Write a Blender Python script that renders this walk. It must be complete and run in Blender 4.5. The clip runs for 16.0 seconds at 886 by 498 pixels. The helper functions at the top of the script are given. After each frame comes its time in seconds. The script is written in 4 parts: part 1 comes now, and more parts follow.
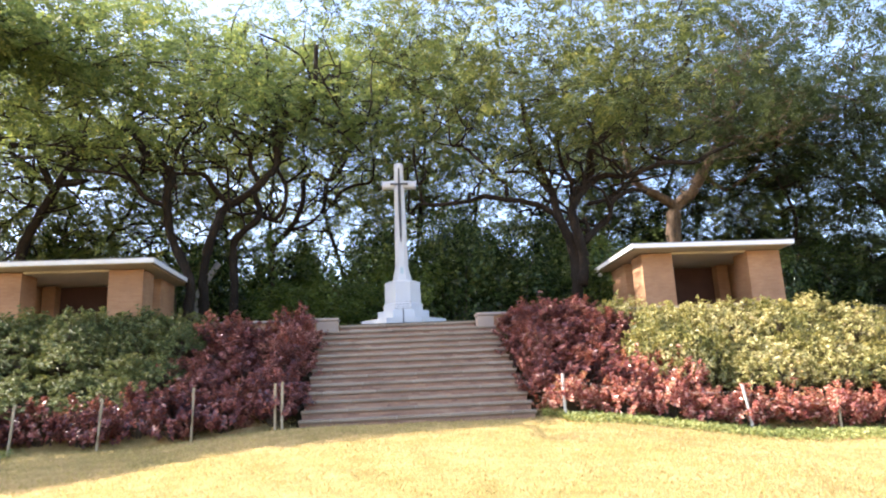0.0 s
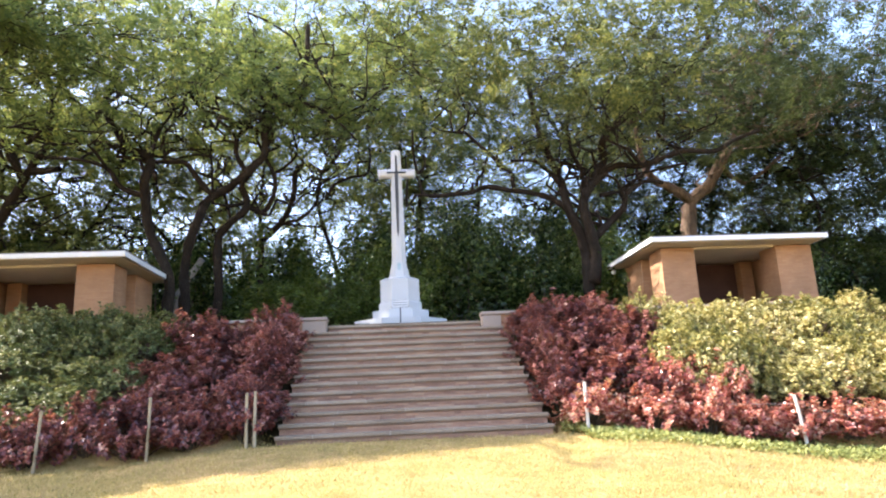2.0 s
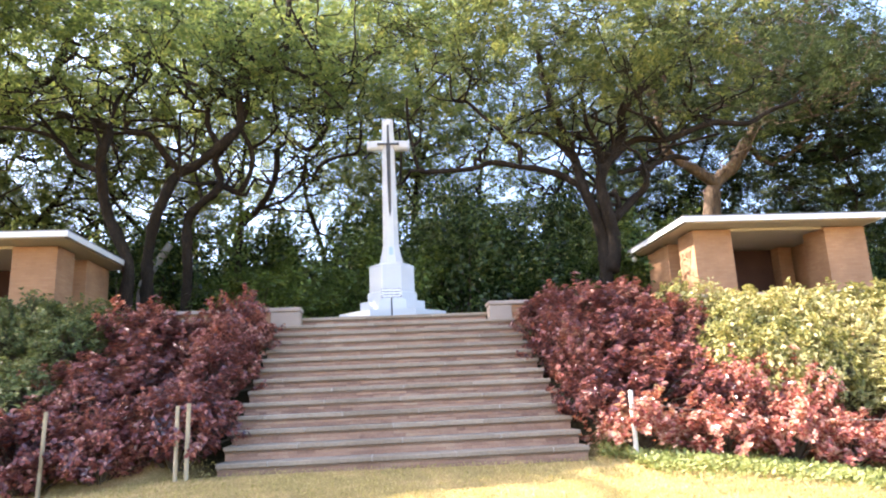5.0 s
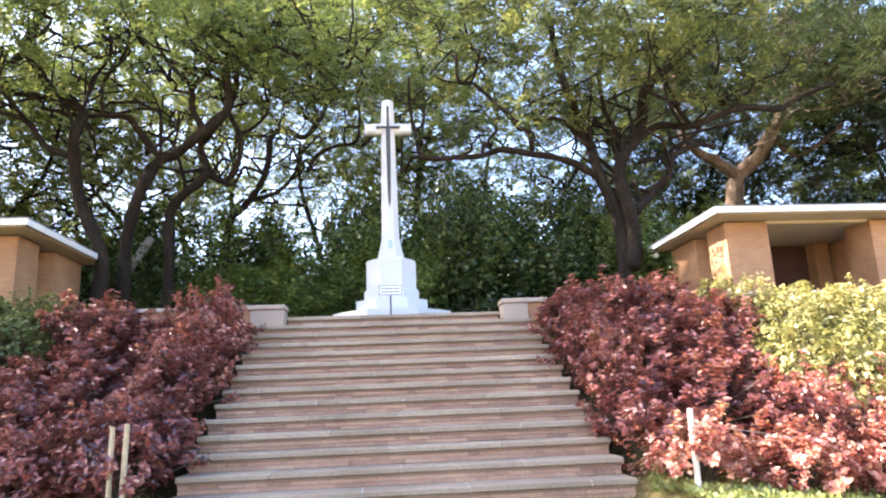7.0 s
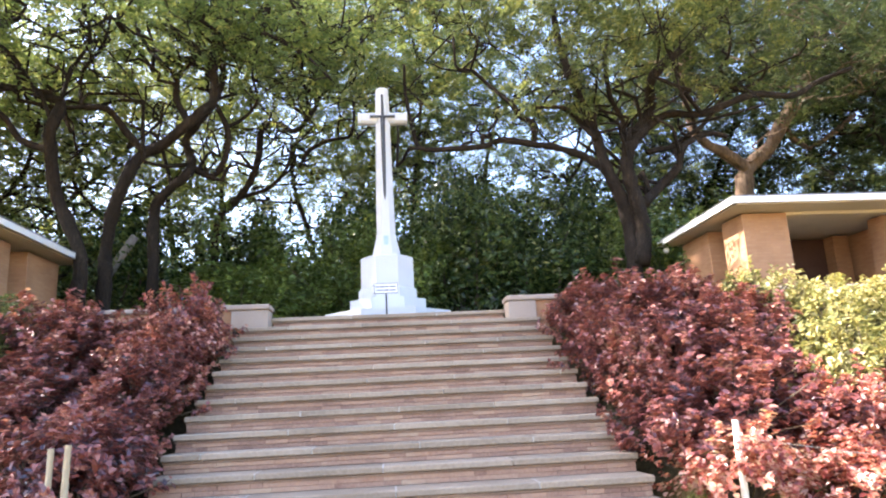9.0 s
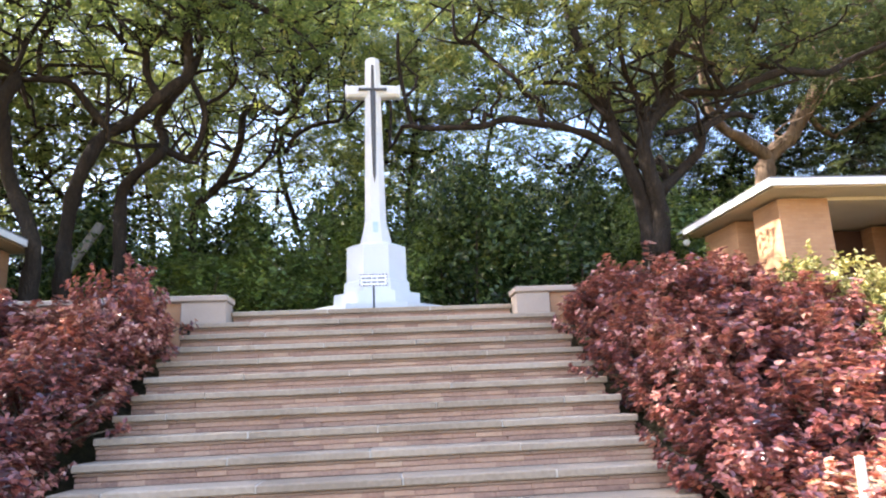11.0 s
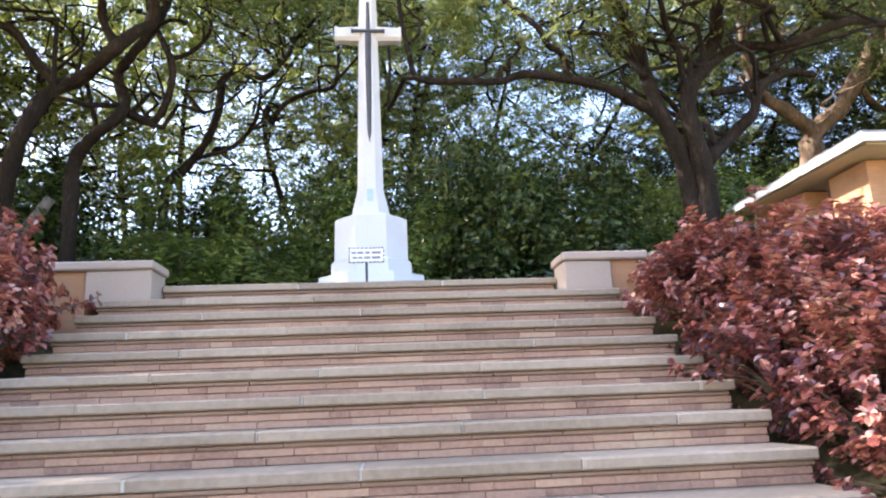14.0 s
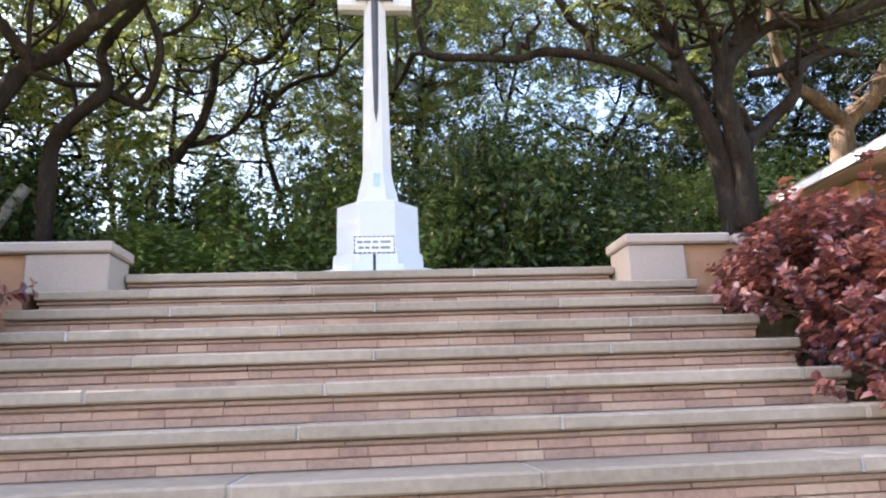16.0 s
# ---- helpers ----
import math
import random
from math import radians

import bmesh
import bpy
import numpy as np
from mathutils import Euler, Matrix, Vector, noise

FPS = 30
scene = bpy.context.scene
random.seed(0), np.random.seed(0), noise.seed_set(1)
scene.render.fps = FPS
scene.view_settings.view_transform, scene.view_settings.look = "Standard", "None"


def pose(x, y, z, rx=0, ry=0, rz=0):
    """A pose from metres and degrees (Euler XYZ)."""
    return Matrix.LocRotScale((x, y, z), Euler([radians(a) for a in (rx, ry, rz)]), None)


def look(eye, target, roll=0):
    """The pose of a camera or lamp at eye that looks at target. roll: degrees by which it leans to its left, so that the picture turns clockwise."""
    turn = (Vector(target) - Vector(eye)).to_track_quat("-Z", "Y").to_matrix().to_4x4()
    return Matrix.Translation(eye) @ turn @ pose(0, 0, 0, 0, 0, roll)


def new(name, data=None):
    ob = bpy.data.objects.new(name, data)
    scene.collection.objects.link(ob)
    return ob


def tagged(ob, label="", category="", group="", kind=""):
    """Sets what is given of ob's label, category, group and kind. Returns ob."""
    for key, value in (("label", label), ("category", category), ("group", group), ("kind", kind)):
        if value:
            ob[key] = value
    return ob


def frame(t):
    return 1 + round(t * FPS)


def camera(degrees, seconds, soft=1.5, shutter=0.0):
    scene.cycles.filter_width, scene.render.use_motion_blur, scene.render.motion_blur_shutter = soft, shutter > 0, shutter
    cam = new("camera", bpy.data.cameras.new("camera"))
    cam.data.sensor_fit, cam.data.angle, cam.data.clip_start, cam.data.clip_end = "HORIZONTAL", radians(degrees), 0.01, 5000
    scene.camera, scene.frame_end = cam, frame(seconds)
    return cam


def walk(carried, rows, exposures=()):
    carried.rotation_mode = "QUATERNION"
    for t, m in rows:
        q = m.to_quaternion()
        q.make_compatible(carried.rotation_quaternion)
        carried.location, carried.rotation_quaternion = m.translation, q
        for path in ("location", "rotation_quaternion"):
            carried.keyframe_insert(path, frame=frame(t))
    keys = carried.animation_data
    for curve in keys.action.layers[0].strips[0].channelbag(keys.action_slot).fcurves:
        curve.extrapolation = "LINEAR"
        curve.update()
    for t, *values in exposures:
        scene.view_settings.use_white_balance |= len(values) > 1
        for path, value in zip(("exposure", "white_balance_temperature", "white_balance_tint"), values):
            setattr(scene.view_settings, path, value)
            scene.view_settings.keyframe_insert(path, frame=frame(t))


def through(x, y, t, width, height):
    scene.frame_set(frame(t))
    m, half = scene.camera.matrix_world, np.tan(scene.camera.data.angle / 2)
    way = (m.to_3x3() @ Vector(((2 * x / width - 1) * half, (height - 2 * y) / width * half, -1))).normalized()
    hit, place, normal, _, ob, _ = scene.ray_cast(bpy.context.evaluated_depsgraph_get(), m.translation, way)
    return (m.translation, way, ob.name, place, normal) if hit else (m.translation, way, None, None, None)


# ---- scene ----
cam = camera(66.0, 16.0, soft=2.1)
PATH = [
    (0, (-0.641, -5.878, 0.419), (-0.479, -3.933, 0.855), -2.7),
    (0.5, (-0.639, -5.389, 0.448), (-0.477, -3.444, 0.885), -2.6),
    (1, (-0.588, -4.855, 0.452), (-0.428, -2.908, 0.879), -2.7),
    (1.5, (-0.552, -4.353, 0.503), (-0.391, -2.409, 0.941), -2.8),
    (2, (-0.526, -3.878, 0.596), (-0.363, -1.934, 1.038), -2.6),
    (2.5, (-0.539, -3.410, 0.592), (-0.376, -1.464, 1.027), -2.5),
    (3, (-0.494, -2.912, 0.619), (-0.331, -0.968, 1.059), -2.6),
    (3.5, (-0.476, -2.401, 0.679), (-0.315, -0.455, 1.117), -2.7),
    (4, (-0.434, -1.902, 0.733), (-0.268, 0.044, 1.164), -2.7),
    (6.5, (-0.237, 0.396, 0.978), (-0.069, 2.342, 1.413), -2.4),
    (7, (-0.266, 0.853, 1.014), (-0.100, 2.797, 1.452), -2.3),
    (7.5, (-0.338, 1.146, 1.054), (-0.172, 3.088, 1.503), -2.3),
    (8, (-0.430, 1.333, 1.094), (-0.262, 3.271, 1.556), -2.3),
    (8.5, (-0.364, 1.523, 1.084), (-0.194, 3.464, 1.536), -2.9),
    (9, (-0.200, 1.890, 1.112), (-0.029, 3.833, 1.553), -2.8),
    (11.5, (0.027, 4.243, 1.284), (0.203, 6.186, 1.727), -2.5),
    (12, (0.080, 4.726, 1.293), (0.255, 6.670, 1.727), -2.5),
    (12.5, (0.092, 5.117, 1.292), (0.266, 7.060, 1.737), -2.3),
    (13, (0.035, 5.558, 1.348), (0.211, 7.501, 1.789), -2.2),
    (13.5, (0.035, 6.049, 1.342), (0.211, 7.994, 1.771), -2.4),
    (14, (0.035, 6.438, 1.387), (0.213, 8.380, 1.831), -2.3),
    (14.5, (-0.007, 6.850, 1.470), (0.172, 8.791, 1.917), -2.2),
    (15, (-0.038, 7.108, 1.469), (0.141, 9.049, 1.915), -2.3),
    (15.5, (-0.065, 7.455, 1.513), (0.118, 9.396, 1.960), -2.2),
    (16, (-0.116, 7.747, 1.523), (0.067, 9.688, 1.973), -2.1),
]
walk(cam, [(t, look(eye, target, roll)) for t, eye, target, roll in PATH],
     exposures=[(0, 2.18, 6450, 18), (4, 2.50, 6450, 18), (7, 2.80, 6450, 18), (16, 2.74, 6450, 18)])

# ---- light ----
SUN_AZ, SUN_EL = radians(-80), radians(40)          # from the left, ahead; azimuth from +y towards +x
sun_dir = Vector((math.sin(SUN_AZ) * math.cos(SUN_EL), math.cos(SUN_AZ) * math.cos(SUN_EL), math.sin(SUN_EL)))
world = bpy.data.worlds.new("sky")
scene.world = world
world.use_nodes = True
wn = world.node_tree.nodes
sky = wn.new("ShaderNodeTexSky")
sky.sky_type, sky.sun_disc = "NISHITA", False
sky.sun_elevation, sky.sun_rotation = SUN_EL, SUN_AZ
sky.dust_density, sky.air_density, sky.ozone_density = 2.0, 1.0, 1.5
wn["Background"].inputs["Strength"].default_value = 0.15
world.node_tree.links.new(sky.outputs[0], wn["Background"].inputs["Color"])
sun_data = bpy.data.lights.new("sun", "SUN")
sun_data.energy, sun_data.angle, sun_data.color = 3.8, radians(0.53), (1.0, 0.93, 0.80)
sun = new("sun", sun_data)
sun.matrix_world = look(sun_dir * 100, (0, 0, 0))

# ---- materials ----


def mat(name, build, rough=0.8, spec=0.3, metal=0.0):
    """A node material; build(nodes, links, bsdf, helper) wires its colour and relief."""
    m = bpy.data.materials.new(name)
    m.use_nodes = True
    nt = m.node_tree
    b = nt.nodes["Principled BSDF"]
    b.inputs["Roughness"].default_value = rough
    b.inputs["Specular IOR Level"].default_value = spec
    b.inputs["Metallic"].default_value = metal
    build(nt, b)
    return m


def coords(nt, scale=1.0, stretch=(1, 1, 1)):
    tc = nt.nodes.new("ShaderNodeNewGeometry")
    mp = nt.nodes.new("ShaderNodeMapping")
    mp.inputs["Scale"].default_value = tuple(scale * s for s in stretch)
    nt.links.new(tc.outputs["Position"], mp.inputs["Vector"])
    return mp.outputs[0]


def noise_tex(nt, vec, scale, detail=4, rough=0.55):
    n = nt.nodes.new("ShaderNodeTexNoise")
    n.inputs["Scale"].default_value, n.inputs["Detail"].default_value, n.inputs["Roughness"].default_value = scale, detail, rough
    if vec is not None:
        nt.links.new(vec, n.inputs["Vector"])
    return n.outputs["Fac"]


def ramp(nt, fac, stops):
    r = nt.nodes.new("ShaderNodeValToRGB")
    e = r.color_ramp.elements
    while len(e) < len(stops):
        e.new(0.5)
    for el, (p, c) in zip(e, stops):
        el.position, el.color = p, (*c, 1)
    nt.links.new(fac, r.inputs[0])
    return r.outputs[0]


def mix(nt, fac, a, b, mode="MIX"):
    m = nt.nodes.new("ShaderNodeMix")
    m.data_type, m.blend_type = "RGBA", mode
    for sock, v in ((m.inputs["Factor"], fac), (m.inputs[6], a), (m.inputs[7], b)):
        if isinstance(v, (int, float)):
            sock.default_value = v
        elif isinstance(v, tuple):
            sock.default_value = (*v, 1)
        else:
            nt.links.new(v, sock)
    return m.outputs[2]


def bump(nt, b, height, strength=0.3, dist=0.01):
    n = nt.nodes.new("ShaderNodeBump")
    n.inputs["Strength"].default_value, n.inputs["Distance"].default_value = strength, dist
    nt.links.new(height, n.inputs["Height"])
    nt.links.new(n.outputs[0], b.inputs["Normal"])


def surface(name, stops, grain=30.0, blotch=1.5, rough=0.85, bumpy=0.3, stain=None, spec=0.25, piece=0.0, stretch=(1, 1, 1)):
    """A stone, paint or soil surface: two scales of noise between the stops, an optional dark stain, and variation from piece to piece."""
    def build(nt, b):
        v = coords(nt, 1.0, stretch)
        fine, big = noise_tex(nt, v, grain, 5), noise_tex(nt, v, blotch, 3)
        add = nt.nodes.new("ShaderNodeMath")
        add.operation = "MULTIPLY_ADD"
        add.inputs[1].default_value = 0.45
        nt.links.new(fine, add.inputs[0])
        half = nt.nodes.new("ShaderNodeMath")
        half.operation = "MULTIPLY"
        half.inputs[1].default_value = 0.55
        nt.links.new(big, half.inputs[0])
        nt.links.new(half.outputs[0], add.inputs[2])
        fac = add.outputs[0]
        if piece:
            info = nt.nodes.new("ShaderNodeObjectInfo")
            geo = nt.nodes.new("ShaderNodeNewGeometry")
            both = nt.nodes.new("ShaderNodeMath")
            both.operation = "ADD"
            nt.links.new(info.outputs["Random"], both.inputs[0])
            nt.links.new(geo.outputs["Random Per Island"], both.inputs[1])
            fr = nt.nodes.new("ShaderNodeMath")
            fr.operation = "FRACT"
            nt.links.new(both.outputs[0], fr.inputs[0])
            sh = nt.nodes.new("ShaderNodeMath")
            sh.operation = "MULTIPLY_ADD"
            sh.inputs[1].default_value, sh.inputs[2].default_value = piece, -piece / 2
            nt.links.new(fr.outputs[0], sh.inputs[0])
            tot = nt.nodes.new("ShaderNodeMath")
            tot.operation = "ADD"
            nt.links.new(sh.outputs[0], tot.inputs[0])
            nt.links.new(fac, tot.inputs[1])
            fac = tot.outputs[0]
        col = ramp(nt, fac, stops)
        if stain:
            sfac = ramp(nt, noise_tex(nt, v, stain[1], 6, 0.7), [(stain[2], (0, 0, 0)), (min(stain[2] + 0.18, 1), (1, 1, 1))])
            col = mix(nt, sfac, col, stain[0])
        nt.links.new(col, b.inputs["Base Color"])
        bump(nt, b, fine, bumpy, 0.006 if bumpy < 0.8 else 0.05)
    return mat(name, build, rough, spec)


def leafy(name, stops, through=0.45, rough=0.45, spec=0.4, patch=None):
    """Leaves: the colour differs from leaf to leaf and over the plant, and light shines through them."""
    m = bpy.data.materials.new(name)
    m.use_nodes = True
    nt = m.node_tree
    b = nt.nodes["Principled BSDF"]
    b.inputs["Roughness"].default_value, b.inputs["Specular IOR Level"].default_value = rough, spec
    geo = nt.nodes.new("ShaderNodeNewGeometry")
    big = noise_tex(nt, coords(nt), patch or 0.7, 2)
    add = nt.nodes.new("ShaderNodeMath")
    add.operation = "MULTIPLY_ADD"
    add.inputs[1].default_value = 0.6
    nt.links.new(geo.outputs["Random Per Island"], add.inputs[0])
    sub = nt.nodes.new("ShaderNodeMath")
    sub.operation = "MULTIPLY_ADD"
    sub.inputs[1].default_value, sub.inputs[2].default_value = 0.9, -0.25
    nt.links.new(big, sub.inputs[0])
    nt.links.new(sub.outputs[0], add.inputs[2])
    col = ramp(nt, add.outputs[0], stops)
    nt.links.new(col, b.inputs["Base Color"])
    tr = nt.nodes.new("ShaderNodeBsdfTranslucent")
    glow = mix(nt, 1.0, col, (1.0, 0.95, 0.55), "MULTIPLY")
    br = nt.nodes.new("ShaderNodeBrightContrast")
    br.inputs["Bright"].default_value = 0.03
    nt.links.new(glow, br.inputs["Color"])
    nt.links.new(br.outputs[0], tr.inputs["Color"])
    mx = nt.nodes.new("ShaderNodeMixShader")
    mx.inputs[0].default_value = through
    nt.links.new(b.outputs[0], mx.inputs[1])
    nt.links.new(tr.outputs[0], mx.inputs[2])
    nt.links.new(mx.outputs[0], nt.nodes["Material Output"].inputs["Surface"])
    return m


def brickwork(nt, b):
    """Buff brick walls seen from afar: thin courses with pale joints, and blotches."""
    tc = nt.nodes.new("ShaderNodeNewGeometry")
    sep = nt.nodes.new("ShaderNodeSeparateXYZ")
    nt.links.new(tc.outputs["Position"], sep.inputs[0])
    sm = nt.nodes.new("ShaderNodeMath")
    sm.operation = "ADD"
    nt.links.new(sep.outputs[0], sm.inputs[0])
    nt.links.new(sep.outputs[1], sm.inputs[1])
    cb = nt.nodes.new("ShaderNodeCombineXYZ")
    nt.links.new(sm.outputs[0], cb.inputs[0])
    nt.links.new(sep.outputs[2], cb.inputs[1])
    br = nt.nodes.new("ShaderNodeTexBrick")
    br.inputs["Scale"].default_value = 1.0
    br.inputs["Brick Width"].default_value, br.inputs["Row Height"].default_value = 0.23, 0.062
    br.inputs["Mortar Size"].default_value = 0.006
    br.inputs["Color1"].default_value = (0.37, 0.205, 0.115, 1)
    br.inputs["Color2"].default_value = (0.42, 0.245, 0.14, 1)
    br.inputs["Mortar"].default_value = (0.35, 0.215, 0.13, 1)
    nt.links.new(cb.outputs[0], br.inputs["Vector"])
    v = coords(nt)
    blot = ramp(nt, noise_tex(nt, v, 1.2, 4), [(0.3, (0.78, 0.74, 0.72)), (0.7, (1.1, 1.08, 1.05))])
    col = mix(nt, 1.0, br.outputs["Color"], blot, "MULTIPLY")
    nt.links.new(col, b.inputs["Base Color"])
    bump(nt, b, br.outputs["Fac"], -0.3, 0.005)


M_brickwall = mat("buff_brickwork", brickwork, 0.9, 0.2)
M_brick = surface("step_brick", [(0.22, (0.21, 0.120, 0.090)), (0.45, (0.34, 0.205, 0.145)), (0.62, (0.41, 0.255, 0.175)), (0.82, (0.46, 0.34, 0.23))], 40, 2.0, 0.9, 0.5, ((0.10, 0.08, 0.07), 5.0, 0.66), piece=0.30)
M_nosing = surface("buff_stone_nosing", [(0.3, (0.215, 0.168, 0.122)), (0.55, (0.305, 0.245, 0.182)), (0.75, (0.38, 0.315, 0.243))], 26, 1.0, 0.8, 0.2, ((0.16, 0.125, 0.095), 1.7, 0.60), piece=0.22)
M_mortar = surface("dark_mortar", [(0.3, (0.17, 0.12, 0.09)), (0.7, (0.34, 0.235, 0.17))], 50, 3, 0.95, 0.5)
M_joint = surface("pale_joint_mortar", [(0.3, (0.30, 0.27, 0.23)), (0.7, (0.46, 0.43, 0.38))], 50, 3, 0.95, 0.3)
M_creasing = surface("creasing_tile", [(0.3, (0.20, 0.13, 0.095)), (0.7, (0.34, 0.23, 0.165))], 50, 2, 0.9, 0.4)
M_stone = surface("pier_stone", [(0.3, (0.29, 0.23, 0.185)), (0.7, (0.40, 0.325, 0.265))], 60, 1.4, 0.85, 0.25, ((0.22, 0.18, 0.15), 3.0, 0.62))
M_white = surface("white_limestone", [(0.3, (0.50, 0.515, 0.535)), (0.7, (0.60, 0.61, 0.615))], 45, 0.9, 0.7, 0.12, ((0.40, 0.42, 0.43), 1.6, 0.66))
M_bluegrey = surface("weathered_stone", [(0.3, (0.30, 0.42, 0.46)), (0.7, (0.45, 0.56, 0.60))], 40, 2, 0.8, 0.2)
M_bronze = surface("dark_bronze", [(0.3, (0.025, 0.028, 0.035)), (0.7, (0.06, 0.06, 0.065))], 30, 3, 0.45, 0.1, spec=0.5)
M_paint = surface("white_paint", [(0.3, (0.74, 0.75, 0.77)), (0.7, (0.83, 0.83, 0.84))], 20, 1, 0.6, 0.08, ((0.55, 0.55, 0.55), 2.5, 0.66))
M_greypaint = surface("grey_paint", [(0.3, (0.17, 0.18, 0.20)), (0.7, (0.25, 0.26, 0.28))], 20, 1, 0.7, 0.1)
M_plaster = surface("cream_plaster", [(0.3, (0.46, 0.40, 0.31)), (0.7, (0.58, 0.51, 0.41))], 20, 0.8, 0.9, 0.1)
M_floor = surface("stone_floor", [(0.3, (0.26, 0.22, 0.18)), (0.7, (0.38, 0.33, 0.28))], 20, 1, 0.9, 0.2)
M_bark = surface("dark_bark", [(0.3, (0.008, 0.006, 0.005)), (0.55, (0.026, 0.019, 0.014)), (0.78, (0.080, 0.060, 0.042))], 14, 1.6, 0.95, 1.0, stretch=(1.6, 1.6, 0.45))
M_palebark = surface("pale_bark", [(0.3, (0.07, 0.048, 0.033)), (0.6, (0.17, 0.12, 0.085)), (0.8, (0.30, 0.225, 0.16))], 7, 1.3, 0.95, 0.9, ((0.04, 0.03, 0.023), 2.2, 0.50), stretch=(1.6, 1.6, 0.45))
M_deadwood = surface("grey_deadwood", [(0.3, (0.13, 0.125, 0.12)), (0.7, (0.30, 0.285, 0.27))], 12, 1.5, 0.95, 0.8, stretch=(1.5, 1.5, 0.5))
M_post = surface("weathered_bamboo", [(0.3, (0.26, 0.20, 0.12)), (0.7, (0.46, 0.39, 0.27))], 25, 4, 0.85, 0.3, stretch=(2, 2, 0.4))
M_postwhite = surface("whitewashed_wood", [(0.3, (0.52, 0.48, 0.42)), (0.7, (0.72, 0.68, 0.60))], 25, 4, 0.85, 0.3, stretch=(2, 2, 0.4))
M_string = surface("twine", [(0.3, (0.25, 0.22, 0.18)), (0.7, (0.40, 0.36, 0.30))], 30, 3, 0.9, 0.1)
M_stem = surface("shrub_stem", [(0.3, (0.06, 0.045, 0.03)), (0.7, (0.13, 0.10, 0.07))], 20, 3, 0.9, 0.4)
M_soil = surface("leaf_litter_soil", [(0.3, (0.035, 0.03, 0.02)), (0.5, (0.06, 0.055, 0.03)), (0.75, (0.10, 0.085, 0.05))], 14, 0.8, 0.95, 0.8)
# even reddish brown, much darker than the buff brickwork
M_redwall = surface("dark_reddish_wall", [(0.3, (0.055, 0.028, 0.022)), (0.7, (0.10, 0.052, 0.04))], 30, 1.2, 0.9, 0.3)
M_black = surface("black_paint", [(0.3, (0.015, 0.015, 0.018)), (0.7, (0.035, 0.035, 0.04))], 20, 2, 0.5, 0.05)


def lawn_colour(nt, b):
    v = coords(nt)
    fine = noise_tex(nt, v, 55, 6, 0.75)
    mid = noise_tex(nt, v, 2.3, 4)
    big = noise_tex(nt, v, 0.45, 3)
    c1 = ramp(nt, fine, [(0.30, (0.12, 0.105, 0.035)), (0.5, (0.44, 0.335, 0.15)), (0.70, (0.76, 0.60, 0.36))])
    c2 = ramp(nt, mid, [(0.3, (0.76, 0.76, 0.64)), (0.7, (1.14, 1.07, 1.05))])
    c3 = ramp(nt, big, [(0.35, (0.84, 0.86, 0.72)), (0.65, (1.10, 1.02, 1.0))])
    col = mix(nt, 1.0, mix(nt, 1.0, c1, c2, "MULTIPLY"), c3, "MULTIPLY")
    # bare leaf litter on the planted bank and under the trees
    geo = nt.nodes.new("ShaderNodeNewGeometry")
    sep = nt.nodes.new("ShaderNodeSeparateXYZ")
    nt.links.new(geo.outputs["Position"], sep.inputs[0])
    edge = nt.nodes.new("ShaderNodeMapRange")
    edge.inputs["From Min"].default_value, edge.inputs["From Max"].default_value = 8.2, 8.8
    nt.links.new(sep.outputs["Y"], edge.inputs["Value"])
    litter = ramp(nt, noise_tex(nt, v, 16, 6, 0.7), [(0.3, (0.03, 0.028, 0.016)), (0.55, (0.07, 0.06, 0.03)), (0.8, (0.13, 0.10, 0.055))])
    nt.links.new(mix(nt, edge.outputs[0], col, litter), b.inputs["Base Color"])
    bump(nt, b, fine, 1.0, 0.03)


M_lawn = mat("dry_lawn", lawn_colour, 0.95, 0.1)
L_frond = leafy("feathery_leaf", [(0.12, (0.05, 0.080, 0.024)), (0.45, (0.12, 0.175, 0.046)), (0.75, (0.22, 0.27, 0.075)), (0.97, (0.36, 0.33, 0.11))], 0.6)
# the same leaf with the shade under thick canopy painted in as darker colour
L_shade = leafy("shade_tinted_feathery_leaf", [(0.12, (0.020, 0.034, 0.010)), (0.45, (0.042, 0.068, 0.016)), (0.75, (0.075, 0.105, 0.026)), (0.97, (0.14, 0.15, 0.04))], 0.4)
# the same leaf with sunlight painted in as a yellower colour
L_lit = leafy("sun_tinted_feathery_leaf", [(0.15, (0.05, 0.075, 0.022)), (0.48, (0.12, 0.155, 0.045)), (0.75, (0.23, 0.255, 0.08)), (0.97, (0.36, 0.335, 0.12))], 0.45)
L_dark = leafy("dark_glossy_leaf", [(0.15, (0.016, 0.034, 0.012)), (0.5, (0.050, 0.090, 0.024)), (0.8, (0.125, 0.175, 0.042)), (0.98, (0.32, 0.30, 0.10))], 0.38, 0.26, 0.65)
L_mid = leafy("broad_green_leaf", [(0.15, (0.04, 0.068, 0.016)), (0.5, (0.10, 0.16, 0.032)), (0.8, (0.19, 0.25, 0.05)), (0.98, (0.36, 0.33, 0.09))], 0.4, 0.32, 0.5)
L_far = leafy("distant_leaf", [(0.15, (0.06, 0.085, 0.026)), (0.5, (0.155, 0.20, 0.05)), (0.85, (0.29, 0.32, 0.09)), (0.98, (0.43, 0.32, 0.11))], 0.62)
# copper-red leaf; dark end deepened for shade, pale stops paint in highlights
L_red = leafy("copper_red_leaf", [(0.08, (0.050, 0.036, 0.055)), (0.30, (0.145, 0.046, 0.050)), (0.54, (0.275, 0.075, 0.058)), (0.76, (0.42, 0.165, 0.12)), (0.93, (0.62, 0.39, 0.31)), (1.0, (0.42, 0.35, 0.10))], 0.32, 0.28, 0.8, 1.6)
